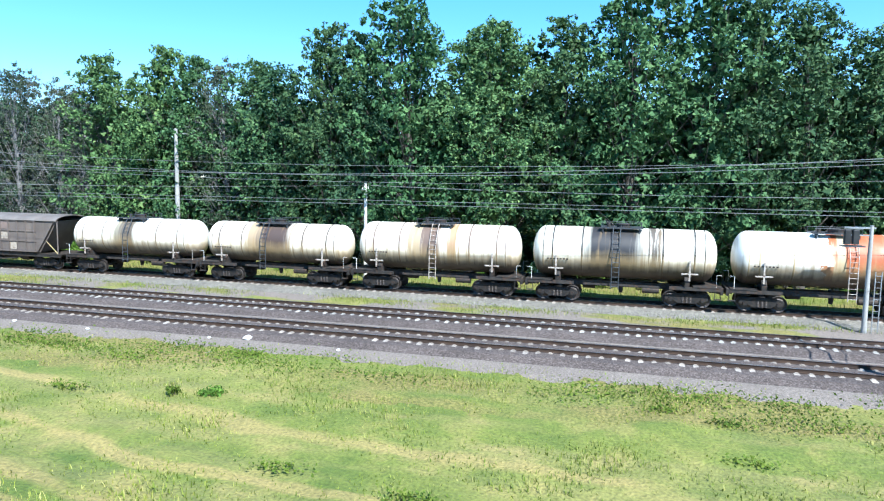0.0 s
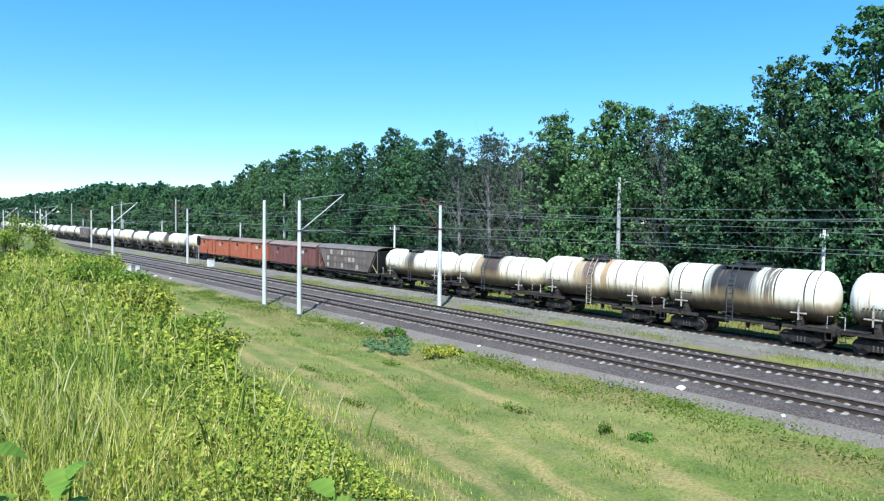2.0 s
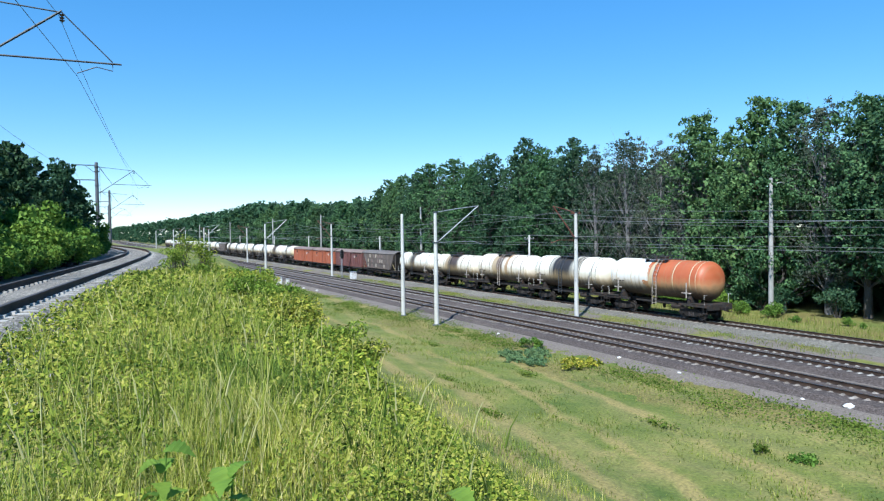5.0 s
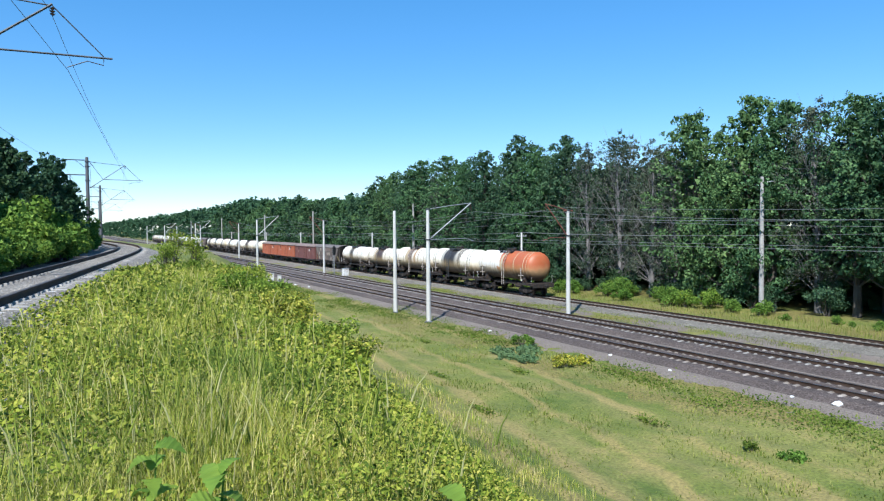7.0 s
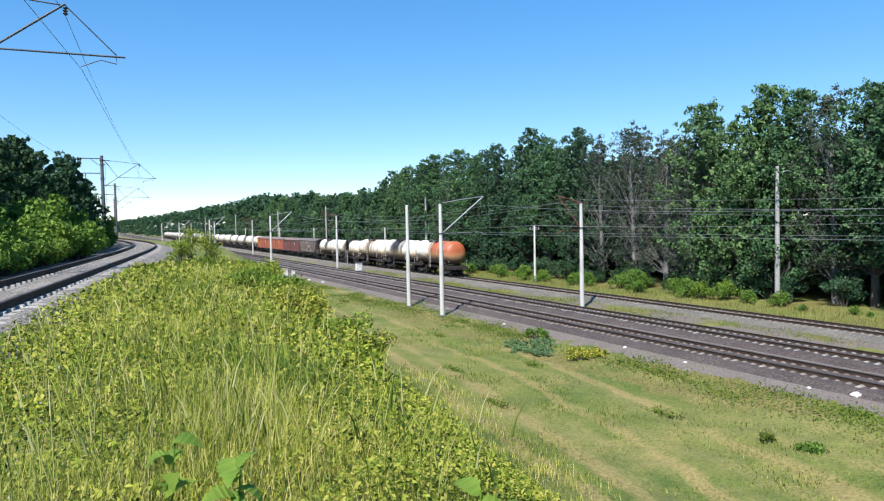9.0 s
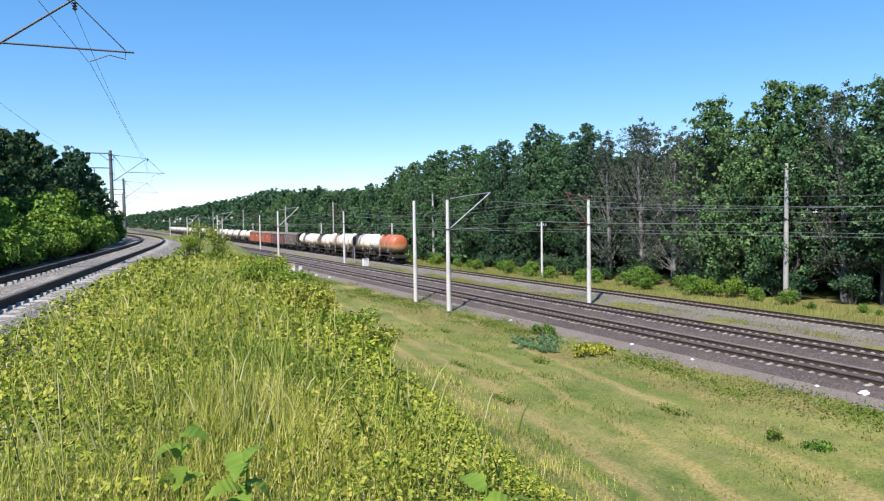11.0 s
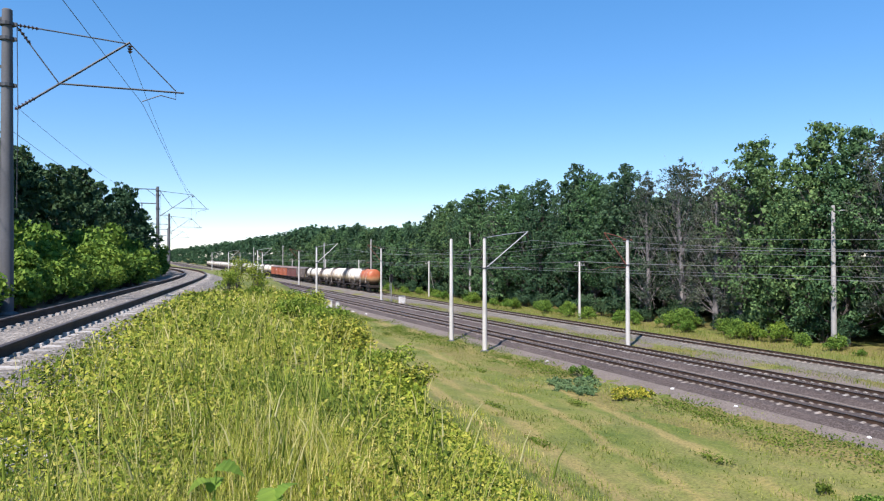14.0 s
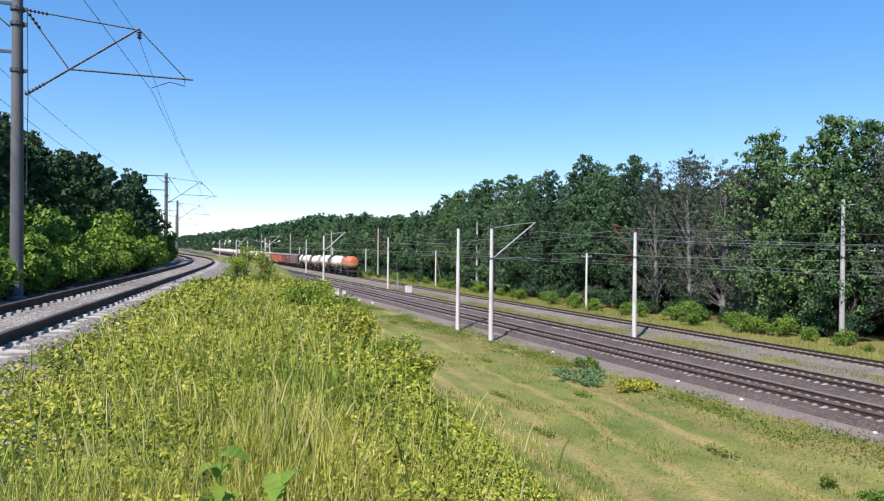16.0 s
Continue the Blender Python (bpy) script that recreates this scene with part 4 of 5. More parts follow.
def box_wagon(label, paint):
    """Covered wagon: ribbed sides, sliding door on rails, hatches and a low arched roof."""
    t = thing("box_wagon", label, "box wagon", group="wagons of the goods train")
    half, w, z0, z1 = 6.95, 2.8, 1.22, 3.75
    part("body", Build().box(0, 0, (z0 + z1) / 2, w, 2 * half, z1 - z0), paint, t)
    part("roof", roof_slab(half + 0.1, w, z1, 0.5), ROOF_DUST, t, "dusty arched roof", smooth=True)
    rib = Build().slab([(-0.05, z0), (0.05, z0), (0.05, z1), (-0.05, z1)], 0, 0, 0.07).mesh("rib", paint)
    for s in (-1, 1):
        for y in (-6.85, -5.9, -4.9, -3.9, -2.9, 2.6, 3.6, 4.6, 5.7, 6.85):
            part("rib", rib, None, t, at=pose(s * w / 2, y, 0, 0, 0, 0 if s > 0 else 180))
        d = part("sliding_door", Build().box(s * (w / 2 + 0.09), -0.2, z0 + 1.2, 0.07, 2.3, 2.3, edge=0.02), paint, t)
        for y in (-1.25, -0.5, 0.25, 0.85):
            part("door_rib", Build().box(s * (w / 2 + 0.14), y, z0 + 1.2, 0.05, 0.07, 2.25), paint, d)
        part("door_rod", Build().rod((s * (w / 2 + 0.18), -0.2, z0 + 0.2), (s * (w / 2 + 0.18), -0.2, z0 + 2.2), 0.025, n=6), UNDER, d)
        part("door_rail", Build().box(s * (w / 2 + 0.1), 0.4, z1 - 0.06, 0.1, 5.4, 0.09), paint, t)
        part("door_rail", Build().box(s * (w / 2 + 0.1), 0.4, z0 + 0.02, 0.1, 5.4, 0.09), paint, t)
        part("cornice", Build().box(s * (w / 2 + 0.05), 0, z1 - 0.02, 0.12, 2 * half, 0.1), UNDER, t)
        for y in (-4.4, 4.1):
            part("hatch", Build().box(s * (w / 2 + 0.03), y, z0 + 2.0, 0.05, 0.65, 0.38), UNDER, t)
        for i in range(4):
            part("stencil_bar", Build().box(s * (w / 2 + 0.011), s * (2.95 + i * 0.3), z0 + 1.75, 0.016, 0.15, 0.42), WHITE_PAINT, t, "illegible white mark")
            part("stencil_bar", Build().box(s * (w / 2 + 0.011), -s * (4.2 + i * 0.22), z0 + 1.4, 0.016, 0.13, 0.2), BLEACHED, t, "illegible faded mark")
        for e in (-1, 1):
            for k in range(6):
                part("end_step", Build().rod((s * 1.05, e * (half + 0.06), z0 + 0.2 + k * 0.4), (s * 1.35, e * (half + 0.06), z0 + 0.2 + k * 0.4), 0.02, n=5), UNDER, t)
    under_gear(t, half, 4.9)
    return t


def hopper_wagon(label, paint):
    """Grain hopper: ribbed sides, sloping ends under an overhanging roof, outlets between the bogies."""
    t = thing("hopper_wagon", label, "hopper wagon", group="wagons of the goods train")
    half, w, z0, z1 = 6.95, 3.1, 1.35, 3.85
    prof = [(-4.9, z0), (4.9, z0), (6.6, z1), (-6.6, z1)]
    part("body", Build().slab(prof, 0, -w / 2, w / 2), paint, t)
    part("roof", roof_slab(half - 0.1, w, z1, 0.45), HOPPER_ROOF, t, smooth=True)
    rib = Build().box(0, 0, (z0 + z1) / 2, 0.08, 0.09, z1 - z0)
    rib = rib.mesh("rib", paint)
    for s in (-1, 1):
        for i in range(12):
            part("rib", rib, None, t, at=pose(s * (w / 2 + 0.04), -4.7 + i * 9.4 / 11, 0))
        for z in (z0 + 0.05, z0 + 0.85, z0 + 1.65, z1 - 0.05):
            part("belt", Build().box(s * (w / 2 + 0.03), 0, z, 0.05, 9.7, 0.08), paint, t)
        rnd = random.Random(5)
        for i in range(11):
            for k in range(3):
                if rnd.random() < 0.55:
                    part("panel", Build().box(s * (w / 2 + 0.006), -4.27 + i * 9.4 / 11, z0 + 0.45 + 0.8 * k, 0.01, 0.66, 0.55), BLEACHED if rnd.random() < 0.5 else ROOF_DUST, t, "sun-bleached side panel")
        for e in (-1, 1):
            part("end_post", Build().path([(s * 1.4, e * 5.0, z0), (s * 1.4, e * 5.9, 2.6), (s * 1.4, e * 6.7, z1)], 0.05), paint, t)
            part("end_post", Build().rod((s * 1.4, e * 6.75, 1.2), (s * 1.4, e * 6.75, z1), 0.05, n=6), paint, t)
            part("end_post", Build().rod((s * 1.4, e * 6.75, 1.25), (s * 1.4, e * 5.6, 2.3), 0.04, n=6), OCHRE, t)
    for e in (-1, 1):
        part("end_platform", Build().box(0, e * 6.0, 1.2, 2.9, 1.9, 0.08), UNDER, t)
    for y in (-2.6, 0, 2.6):
        part("outlet", Build().add([(i * a, y + j * a * 0.7, z) for z, a in ((1.36, 1.3), (0.55, 0.45)) for i, j in ((-1, -1), (1, -1), (1, 1), (-1, 1))], [(0, 1, 2, 3), (7, 6, 5, 4), (0, 4, 5, 1), (1, 5, 6, 2), (2, 6, 7, 3), (3, 7, 4, 0)]), UNDER, t)
    under_gear(t, half, 5.2)
    return t


# (wagon, place of its middle ahead of the joint between hopper and first tank)
TRAIN = []
P = 12.02
tanks = [
    tank_wagon("white tank wagon with a grey-brown spill round its hatch", TANK_WHITE, 1.42, 2.82, 5.72, ladder=0.15),
    tank_wagon("cream tank wagon with a wide brown spill and rusty dirt", TANK_CREAM, 1.42, 2.82, 5.72, ladder=0.55),
    tank_wagon("large white tank wagon with rust streaks and pale ladder", TANK_STREAK, 1.57, 3.0, 5.72, PALE_RUST, ladder=0.0),
    tank_wagon("large white tank wagon blackened by a broad dark spill", TANK_BLACK, 1.6, 3.08, 5.72, ladder=0.35),
    tank_wagon("last tank wagon, half faded white, half rusty orange", TANK_ORANGE, 1.6, 3.14, 5.72, PALE_RUST, ladder=-0.6),
]
for i, w in enumerate(tanks):
    TRAIN.append((w, -P * (i + 0.5)))
at = 14.7
hop = hopper_wagon("grey-brown grain hopper wagon with bleached side panels", HOPPER_GREY)
TRAIN.append((hop, at / 2))
maroon = box_wagon("faded maroon covered goods wagon with closed sliding door", BOX_MAROON)
TRAIN.append((maroon, at + 7.4))
orange = box_wagon("orange-red covered goods wagon with closed sliding door", BOX_ORANGE)
TRAIN.append((orange, at + 22.2))
TRAIN.append((copy_thing(orange, pose(0, 0, 0)), at + 37.0))
at += 44.4
plain_tank = tank_wagon("white tank wagon with yellowed side", TANK_PLAIN, 1.45, 2.85, 5.72, ladder=0.2)
order = [plain_tank, tanks[1], tanks[0], tanks[0], plain_tank, tanks[0], tanks[1]]
for k, src in enumerate(order):
    w = src if k == 0 else copy_thing(src, pose(0, 0, 0))
    if k:
        tagged(w, "white tank wagon with yellowed side" if src is plain_tank else src["label"])
    TRAIN.append((w, at + P * (k + 0.5)))
at += P * len(order)
TRAIN.append((copy_thing(hop, pose(0, 0, 0)), at + 7.35))
at += 14.7
for k in range(15):
    src = (tanks[0], plain_tank, tanks[1], tanks[0])[k % 4]
    TRAIN.append((copy_thing(src, pose(0, 0, 0)), at + P * (k + 0.5)))


def train_at(t):
    """Place along the track of the joint between hopper and first tank: a steady 11 m/s."""
    return 42.0 + 11.03 * t


def motions():
    """The train rolls away along the side track, and its wheels turn."""
    for w, ahead in TRAIN:
        walk(w, [(t, pose(TRACKS["far"] + float(east(train_at(t) + ahead)), train_at(t) + ahead, 0, 0, 0, -0.83)) for t in range(0, 17)])
    for w, ahead in TRAIN[:9]:
        for o in w.children_recursive:
            if o.name.startswith("wheelset"):
                m, rows, t, k = o.matrix_basis.copy(), [], 0.0, 0
                while t < 16.0:
                    rows.append((t, m @ pose(0, 0, 0, -math.degrees((train_at(t) - 42.0) / 0.475))))
                    t += 2 / FPS
                rows.append((16.0, m @ pose(0, 0, 0, -math.degrees((train_at(16.0) - 42.0) / 0.475))))
                walk(o, rows)
    dart = [(0.0, 6.5, 1.0, float(land(6.5, 1.0)) + 0.05), (9.6, 6.5, 1.0, float(land(6.5, 1.0)) + 0.05), (10.6, 5.5, 1.7, 7.7), (11.0, 3.6, 2.4, 8.25), (11.4, 1.69, 3.09, 8.305), (11.5, 1.19, 3.29, 8.3), (11.6, 0.735, 3.44, 8.315), (12.0, -1.2, 4.2, 8.35), (12.6, -4.6, 7.0, 8.0), (13.6, -9.0, 9.0, float(land(-9.0, 9.0)) + 0.05), (16.0, -9.0, 9.0, float(land(-9.0, 9.0)) + 0.05)]
    walk(INSECT, [(t, pose(x, y, z, 0, 0, 160)) for t, x, y, z in dart])


def flying_insect():
    """A dark insect that darts past close to the camera, on outspread wings."""
    t = thing("flying_insect", "small dark insect flying past on outspread wings", "insect")
    part("body", Build().lathe([(-0.011, 0.0008), (-0.008, 0.002), (-0.001, 0.0018), (0.003, 0.003), (0.008, 0.0028), (0.011, 0.001)], 8, 0), LAMP_BLACK, t, smooth=True)
    for s in (-1, 1):
        for x0, sweep_x in ((0.004, 0.004), (0.0, -0.005)):
            part("insect_wing", Build().add([(x0, s * 0.002, 0.002), (x0 + 0.003 + sweep_x * 0.4, s * 0.012, 0.007), (x0 + sweep_x, s * 0.018, 0.009), (x0 - 0.003 + sweep_x, s * 0.011, 0.006), (x0, s * 0.002, 0.0016), (x0 + 0.003 + sweep_x * 0.4, s * 0.012, 0.0066), (x0 + sweep_x, s * 0.018, 0.0086), (x0 - 0.003 + sweep_x, s * 0.011, 0.0056)], [(0, 1, 2, 3), (7, 6, 5, 4), (0, 4, 5, 1), (1, 5, 6, 2), (2, 6, 7, 3), (3, 7, 4, 0)]), DARK_STEEL, t)
    return t


INSECT = flying_insect()

# ---- trees, bushes and grass ----
def leaf_cloud(centres, radii, count, size, rng, flat=0.75, messy=0.6):
    """Small folded leaves scattered in uneven clumps: arrays of corners, one triangle a leaf."""
    k = rng.integers(0, len(centres), count)
    d = rng.normal(size=(count, 3))
    d /= np.linalg.norm(d, axis=1)[:, None]
    p = centres[k] + d * (radii[k] * rng.uniform(0.3, 1.0, count) ** 0.5)[:, None] * (1, 1, flat)
    n = d + rng.normal(size=(count, 3)) * messy + (0, 0, 0.3)
    n /= np.linalg.norm(n, axis=1)[:, None]
    a = np.cross(n, rng.normal(size=(count, 3)))
    a /= np.linalg.norm(a, axis=1)[:, None]
    b = np.cross(n, a)
    s = (size * rng.uniform(0.55, 1.25, count))[:, None]
    return np.stack([p - a * s * 0.6, p + b * s * 0.75, p + a * s * 0.6], 1).reshape(-1, 3)


def twiggy(centres, radii, rng, each=9):
    """Breaks every clump into smaller tufts round its rim, with gaps between them."""
    d = rng.normal(size=(len(centres) * each, 3))
    d /= np.linalg.norm(d, axis=1)[:, None]
    r = np.repeat(radii, each)
    return np.repeat(centres, each, 0) + d * (r * rng.uniform(0.55, 1.0, len(r)))[:, None] * (1, 1, 0.75), r * rng.uniform(0.24, 0.46, len(r))


def leaves_mesh(name, corners, material):
    if len(corners) % 4 or name not in ("bank_weeds",):
        return quick_mesh(name, corners, 3, material, np.arange(len(corners)))
    k = np.arange(len(corners) // 4) * 4
    return quick_mesh(name, corners, 3, material, np.concatenate([np.stack([k, k + 1, k + 2], 1), np.stack([k, k + 2, k + 3], 1)]))


def tree(label, height, spread, leaves, material, seed, size=0.42, bark=None, first=0.22, clumps=46, name="tree", category="tree"):
    """A tapered trunk with forked limbs, and a crown of leaf clumps round the limbs' ends."""
    rng = np.random.default_rng(seed)
    t = thing(name, label, category)
    wood = Build()
    lean = rng.normal(size=2) * 0.25
    pts = [(lean[0] * k * k * 1.5, lean[1] * k * k * 1.5, height * 0.86 * k) for k in np.linspace(0, 1, 6)]
    wood.path(pts, 0.02 * height, 9, 0.003 * height)
    tips, rad = [], []
    for i in range(clumps):
        k = first + (0.99 - first) * (i + rng.uniform()) / clumps
        ang = i * 2.4 + rng.normal() * 0.5
        env = math.sin(math.pi * min(1, (k - first + 0.12) / (1.14 - first)) ** 0.8) ** 0.7
        out = spread * env * rng.uniform(0.45, 1.08)
        base = Vector(pts[0]).lerp(Vector((lean[0] * k * k * 1.5, lean[1] * k * k * 1.5, height * 0.86 * k)), 1.0)
        base.z = height * max(first * 0.7, k - 0.16 - 0.1 * rng.uniform()) * 0.9
        tip = Vector((math.cos(ang) * out + base.x, math.sin(ang) * out + base.y, height * k))
        bend = base.lerp(tip, 0.5) + Vector((0, 0, -0.04 * out))
        wood.path([base, bend, tip], 0.0045 * height * (1.25 - k), 4, 0.008)
        tips.append(tip)
        rad.append(rng.uniform(0.045, 0.1) * height * (0.75 + 0.25 * env))
        if bark:
            for j in range(5):
                q = tip + Vector(rng.normal(size=3)) * 1.1
                wood.path([bend.lerp(tip, 0.2 * j), bend.lerp(q, 0.6) + Vector(rng.normal(size=3)) * 0.2, q], 0.02, 3, 0.007)
    part("trunk", wood, bark or BARK, t, smooth=True)
    tips, rad = np.array(tips), np.array(rad)
    tuft, small = twiggy(tips, rad, rng)
    inner = tips * (0.45, 0.45, 0.92)
    leaf = np.concatenate([leaf_cloud(tuft, small, leaves, size, rng, messy=0.75), leaf_cloud(inner, rad, leaves // 8 if bark is None else 60, size * 1.9, rng)])
    part("crown", leaves_mesh("crown", leaf, material), None, t)
    return t


def bush(label, height, spread, leaves, material, seed, size=0.16, name="bush"):
    rng = np.random.default_rng(seed)
    t = thing(name, label, "bush")
    wood, tips = Build(), []
    for i in range(16):
        a, k = rng.uniform(0, 6.28), rng.uniform(0.35, 1.0)
        tip = (math.cos(a) * spread * rng.uniform(0.15, 0.95) * (1.15 - 0.5 * k), math.sin(a) * spread * rng.uniform(0.15, 0.95) * (1.15 - 0.5 * k), height * k * 0.88)
        wood.path([(tip[0] * 0.1, tip[1] * 0.1, -0.05), (tip[0] * 0.45, tip[1] * 0.45, tip[2] * 0.6), tip], 0.016 * height, 3, 0.004)
        tips.append(tip)
    part("stem", wood, BARK, t)
    part("foliage", leaves_mesh("foliage", leaf_cloud(np.array(tips), np.full(16, 0.26 * (height + spread) * 0.55), leaves, size, rng, messy=0.9), material), None, t)
    return t


def plant(src, places, rng, squash=0.0):
    """The thing itself at the first place, copies at the others: x, y, scale."""
    for i, (x, y, s) in enumerate(places):
        z = float(land(x, y)) - 0.05
        m = pose(x, y, z, 0, 0, rng.uniform(0, 360)) @ Matrix.Diagonal((s, s, s * (1 + rng.uniform(-squash, squash)), 1))
        if i == 0:
            src.matrix_basis = m
        else:
            tagged(copy_thing(src, m), src["label"])


rng = np.random.default_rng(7)
WOOD = [
    tree("tall broad-leaved tree with dense green crown in the wood", 19, 4.7, 11500, OAK, 11, 0.265, clumps=75),
    tree("tall dark green tree with uneven crown in the wood", 19, 4.3, 11000, OAK_DARK, 12, 0.265, clumps=70, first=0.14),
    tree("leafy oak with lit clumps down to the ground", 18, 4.9, 11500, OAK, 13, 0.265, clumps=75, first=0.08),
    tree("narrow tall tree with ragged green crown", 20, 3.7, 10000, OAK_DARK, 14, 0.265, clumps=60),
    tree("half-dead tree with thin dull leaves and grey limbs", 19.5, 3.9, 7500, THIN, 15, 0.23, DEADWOOD, 0.15, 46),
    tree("distant broad-leaved tree in the wood", 19, 4.7, 5200, OAK_DARK, 16, 0.45, clumps=50),
    tree("distant green tree with uneven crown in the wood", 18, 4.9, 5200, OAK, 17, 0.45, clumps=50),
]
spots = {i: [] for i in range(7)}
heights = np.random.default_rng(19)
for row, (x0, step) in enumerate(((55.6, 4.0), (60.2, 4.6))):
    y = -30.0 + row * 1.7
    while y < 300:
        dead = 45 < y < 63 or 80 < y < 100 or 34 < y < 41
        kind = 4 if dead and rng.uniform() < (0.85 if 45 < y < 63 else 0.55) else int(rng.integers(0, 4))
        if y > 125 or (row and kind != 4):
            kind = 5 + int(rng.integers(0, 2))
        tall = float(np.interp(y, [-50, 8, 20, 30, 37, 47, 56, 78, 92, 130, 170, 260, 300], [1.1, 1.05, 0.97, 0.92, 0.8, 0.81, 0.89, 0.9, 0.87, 0.85, 0.96, 1.02, 0.98])) * (1.0 + heights.uniform(-0.05, 0.035)) * 19.0 / (19, 19, 18, 20, 17.4, 19, 18)[kind]
        spots[kind].append((x0 + max(0.0, 0.0145 * (y - 100)) + rng.uniform(-1.0, 1.0), y, tall))
        y += step * rng.uniform(0.75, 1.3) * (1 if y < 130 else 1.35)
for k, w in enumerate(WOOD):
    plant(w, spots[k], rng, 0.06)


def far_wood():
    """The wood beyond, and its deep inside, as one mass of leaf clumps."""
    c, r = [], []
    for _ in range(2600):
        y = 230 + 1500 * rng.uniform() ** 2.0
        h = (rng.uniform(0.5, 15) if rng.uniform() < 0.6 else rng.uniform(10, 15)) * 1.12
        c.append((rng.uniform(54, 74) + min(4.0, (y - 130) * 0.0145) - max(0, y - 400) * 0.008, y, h))
        r.append(rng.uniform(1.2, 2.6))
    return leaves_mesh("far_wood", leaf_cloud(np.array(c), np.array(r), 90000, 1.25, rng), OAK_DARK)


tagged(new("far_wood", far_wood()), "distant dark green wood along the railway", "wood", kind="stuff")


# leaf wall added behind the trees; it blocks skylight so the gaps stay dark
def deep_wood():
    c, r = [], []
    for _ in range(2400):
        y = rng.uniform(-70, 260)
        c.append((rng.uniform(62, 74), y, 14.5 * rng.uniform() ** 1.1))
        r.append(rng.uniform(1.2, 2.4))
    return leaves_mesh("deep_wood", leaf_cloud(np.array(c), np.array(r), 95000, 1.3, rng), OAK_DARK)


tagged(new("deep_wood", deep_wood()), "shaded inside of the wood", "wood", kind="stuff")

EDGE = [
    bush("bright green bush at the edge of the wood", 2.4, 1.9, 1700, BUSH, 21, 0.2),
    bush("dark green undergrowth bush at the edge of the wood", 3.4, 2.3, 1800, OAK_DARK, 22, 0.25),
]
spots = {0: [], 1: []}
y = -28.0
while y < 240:
    spots[0].append((rng.uniform(50.9, 53.2), y + rng.uniform(-1, 1), rng.uniform(0.7, 1.3) * (0.45 if y < 36 else 1.25 if y < 78 else 1.0)))
    if not 12 < y < 37 or rng.uniform() < 0.5:
        spots[1].append((rng.uniform(53.8, 55.4), y + rng.uniform(-1, 1), rng.uniform(0.6, 1.1)))
    y += 2.6 if y < 120 else 5.0
for k, w in enumerate(EDGE):
    plant(w, spots[k], rng, 0.1)

# trees and bushes beyond the upper track
LEFT = [
    tree("young roadside tree with dense dark green crown", 9.6, 3.0, 6000, OAK_DARK, 31, 0.26, first=0.1),
    tree("young roadside tree with dull green crown", 8.8, 2.9, 6000, OAK_DARK, 32, 0.26, first=0.08),
]
LBUSH = [
    bush("dense green bush beside the curved track", 2.6, 1.9, 2300, BUSH, 33, 0.23),
    bush("leafy sapling thicket beside the curved track", 3.1, 1.7, 2300, BUSH, 34, 0.24),
]
spots = {0: [], 1: []}
y = 14.0
while y < 240:
    for row in (0, 1):
        x = float(middle(y)) - float(np.interp(y, [38, 52, 64], [8.4, 6.6, 4.7])) - row * 3.4 + rng.uniform(-0.7, 0.7)
        if y < 27 - 3 * row:
            continue
        spots[int(rng.integers(0, 2))].append((x, y + rng.uniform(-1.5, 1.5), (rng.uniform(0.8, 0.98) + 0.06 * row) * float(np.interp(y, [30, 45, 60, 70, 85], [1.0, 0.95, 0.8, 0.68, 0.6]))))
    y += 4.0 if y < 110 else 9.0
for k, w in enumerate(LEFT):
    plant(w, spots[k], rng, 0.08)
spots = {0: [], 1: []}
y = 6.0
while y < 100:
    x = float(middle(y)) - 4.0 + rng.uniform(-0.4, 0.3)
    far = y > 42
    spots[int(rng.integers(0, 2))].append((x + (0.7 if far else 0), y, rng.uniform(0.62, 0.95)))
    spots[int(rng.integers(0, 2))].append((x - (1.0 if far else 1.7), y + 0.8, rng.uniform(0.9, 1.2) if far else rng.uniform(0.8, 1.15)))
    if 12 < y < 46:
        spots[int(rng.integers(0, 2))].append((float(middle(y)) - 3.3 + rng.uniform(-0.3, 0.2), y + 0.5, rng.uniform(0.55, 0.78)))
    y += 1.9 if y < 45 else 3.6
for k, w in enumerate(LBUSH):
    plant(w, spots[k], rng, 0.1)


# single plants on the meadow and the bank
def spot_bush(label, x, y, h, w, leaves, material, seed, size):
    b = bush(label, h, w, leaves, material, seed, size)
    b.matrix_basis = pose(x, y, float(land(x, y)) - 0.04)
    return b


spot_bush("small dark green bush on the meadow", 27.4, 38.0, 0.8, 0.9, 900, BUSH, 41, 0.13)
for i, (x, y) in enumerate(((24.5, 35.5), (25.3, 37.0), (25.9, 35.4), (24.9, 33.9), (26.6, 36.4))):
    spot_bush("bluish green weed patch on the meadow", x, y, 0.34, 1.15, 900, BLUEISH, 42 + i, 0.13)
for i, (x, y) in enumerate(((25.6, 31.2), (26.4, 32.3), (26.9, 31.0))):
    spot_bush("yellow-green flowering weeds on the meadow", x, y, 0.5, 0.9, 500, WEED, 50 + i, 0.12)
spot_bush("dark tuft of weeds on the mown meadow", 21.9, 16.2, 0.4, 0.45, 350, TURF_DARK, 55, 0.1)
spot_bush("green tuft of weeds on the mown meadow", 22.3, 14.9, 0.4, 0.6, 400, BUSH, 56, 0.1)
for i, (x, y, h) in enumerate(((3.7, 30.0, 1.3), (4.3, 31.4, 1.75), (4.9, 30.2, 1.6), (5.5, 33.0, 0.7), (4.6, 28.0, 0.6))):
    spot_bush("light green sapling on the crest of the bank", x, y, h, 0.5, 1500, WEED_GREEN, 157 + i, 0.06)
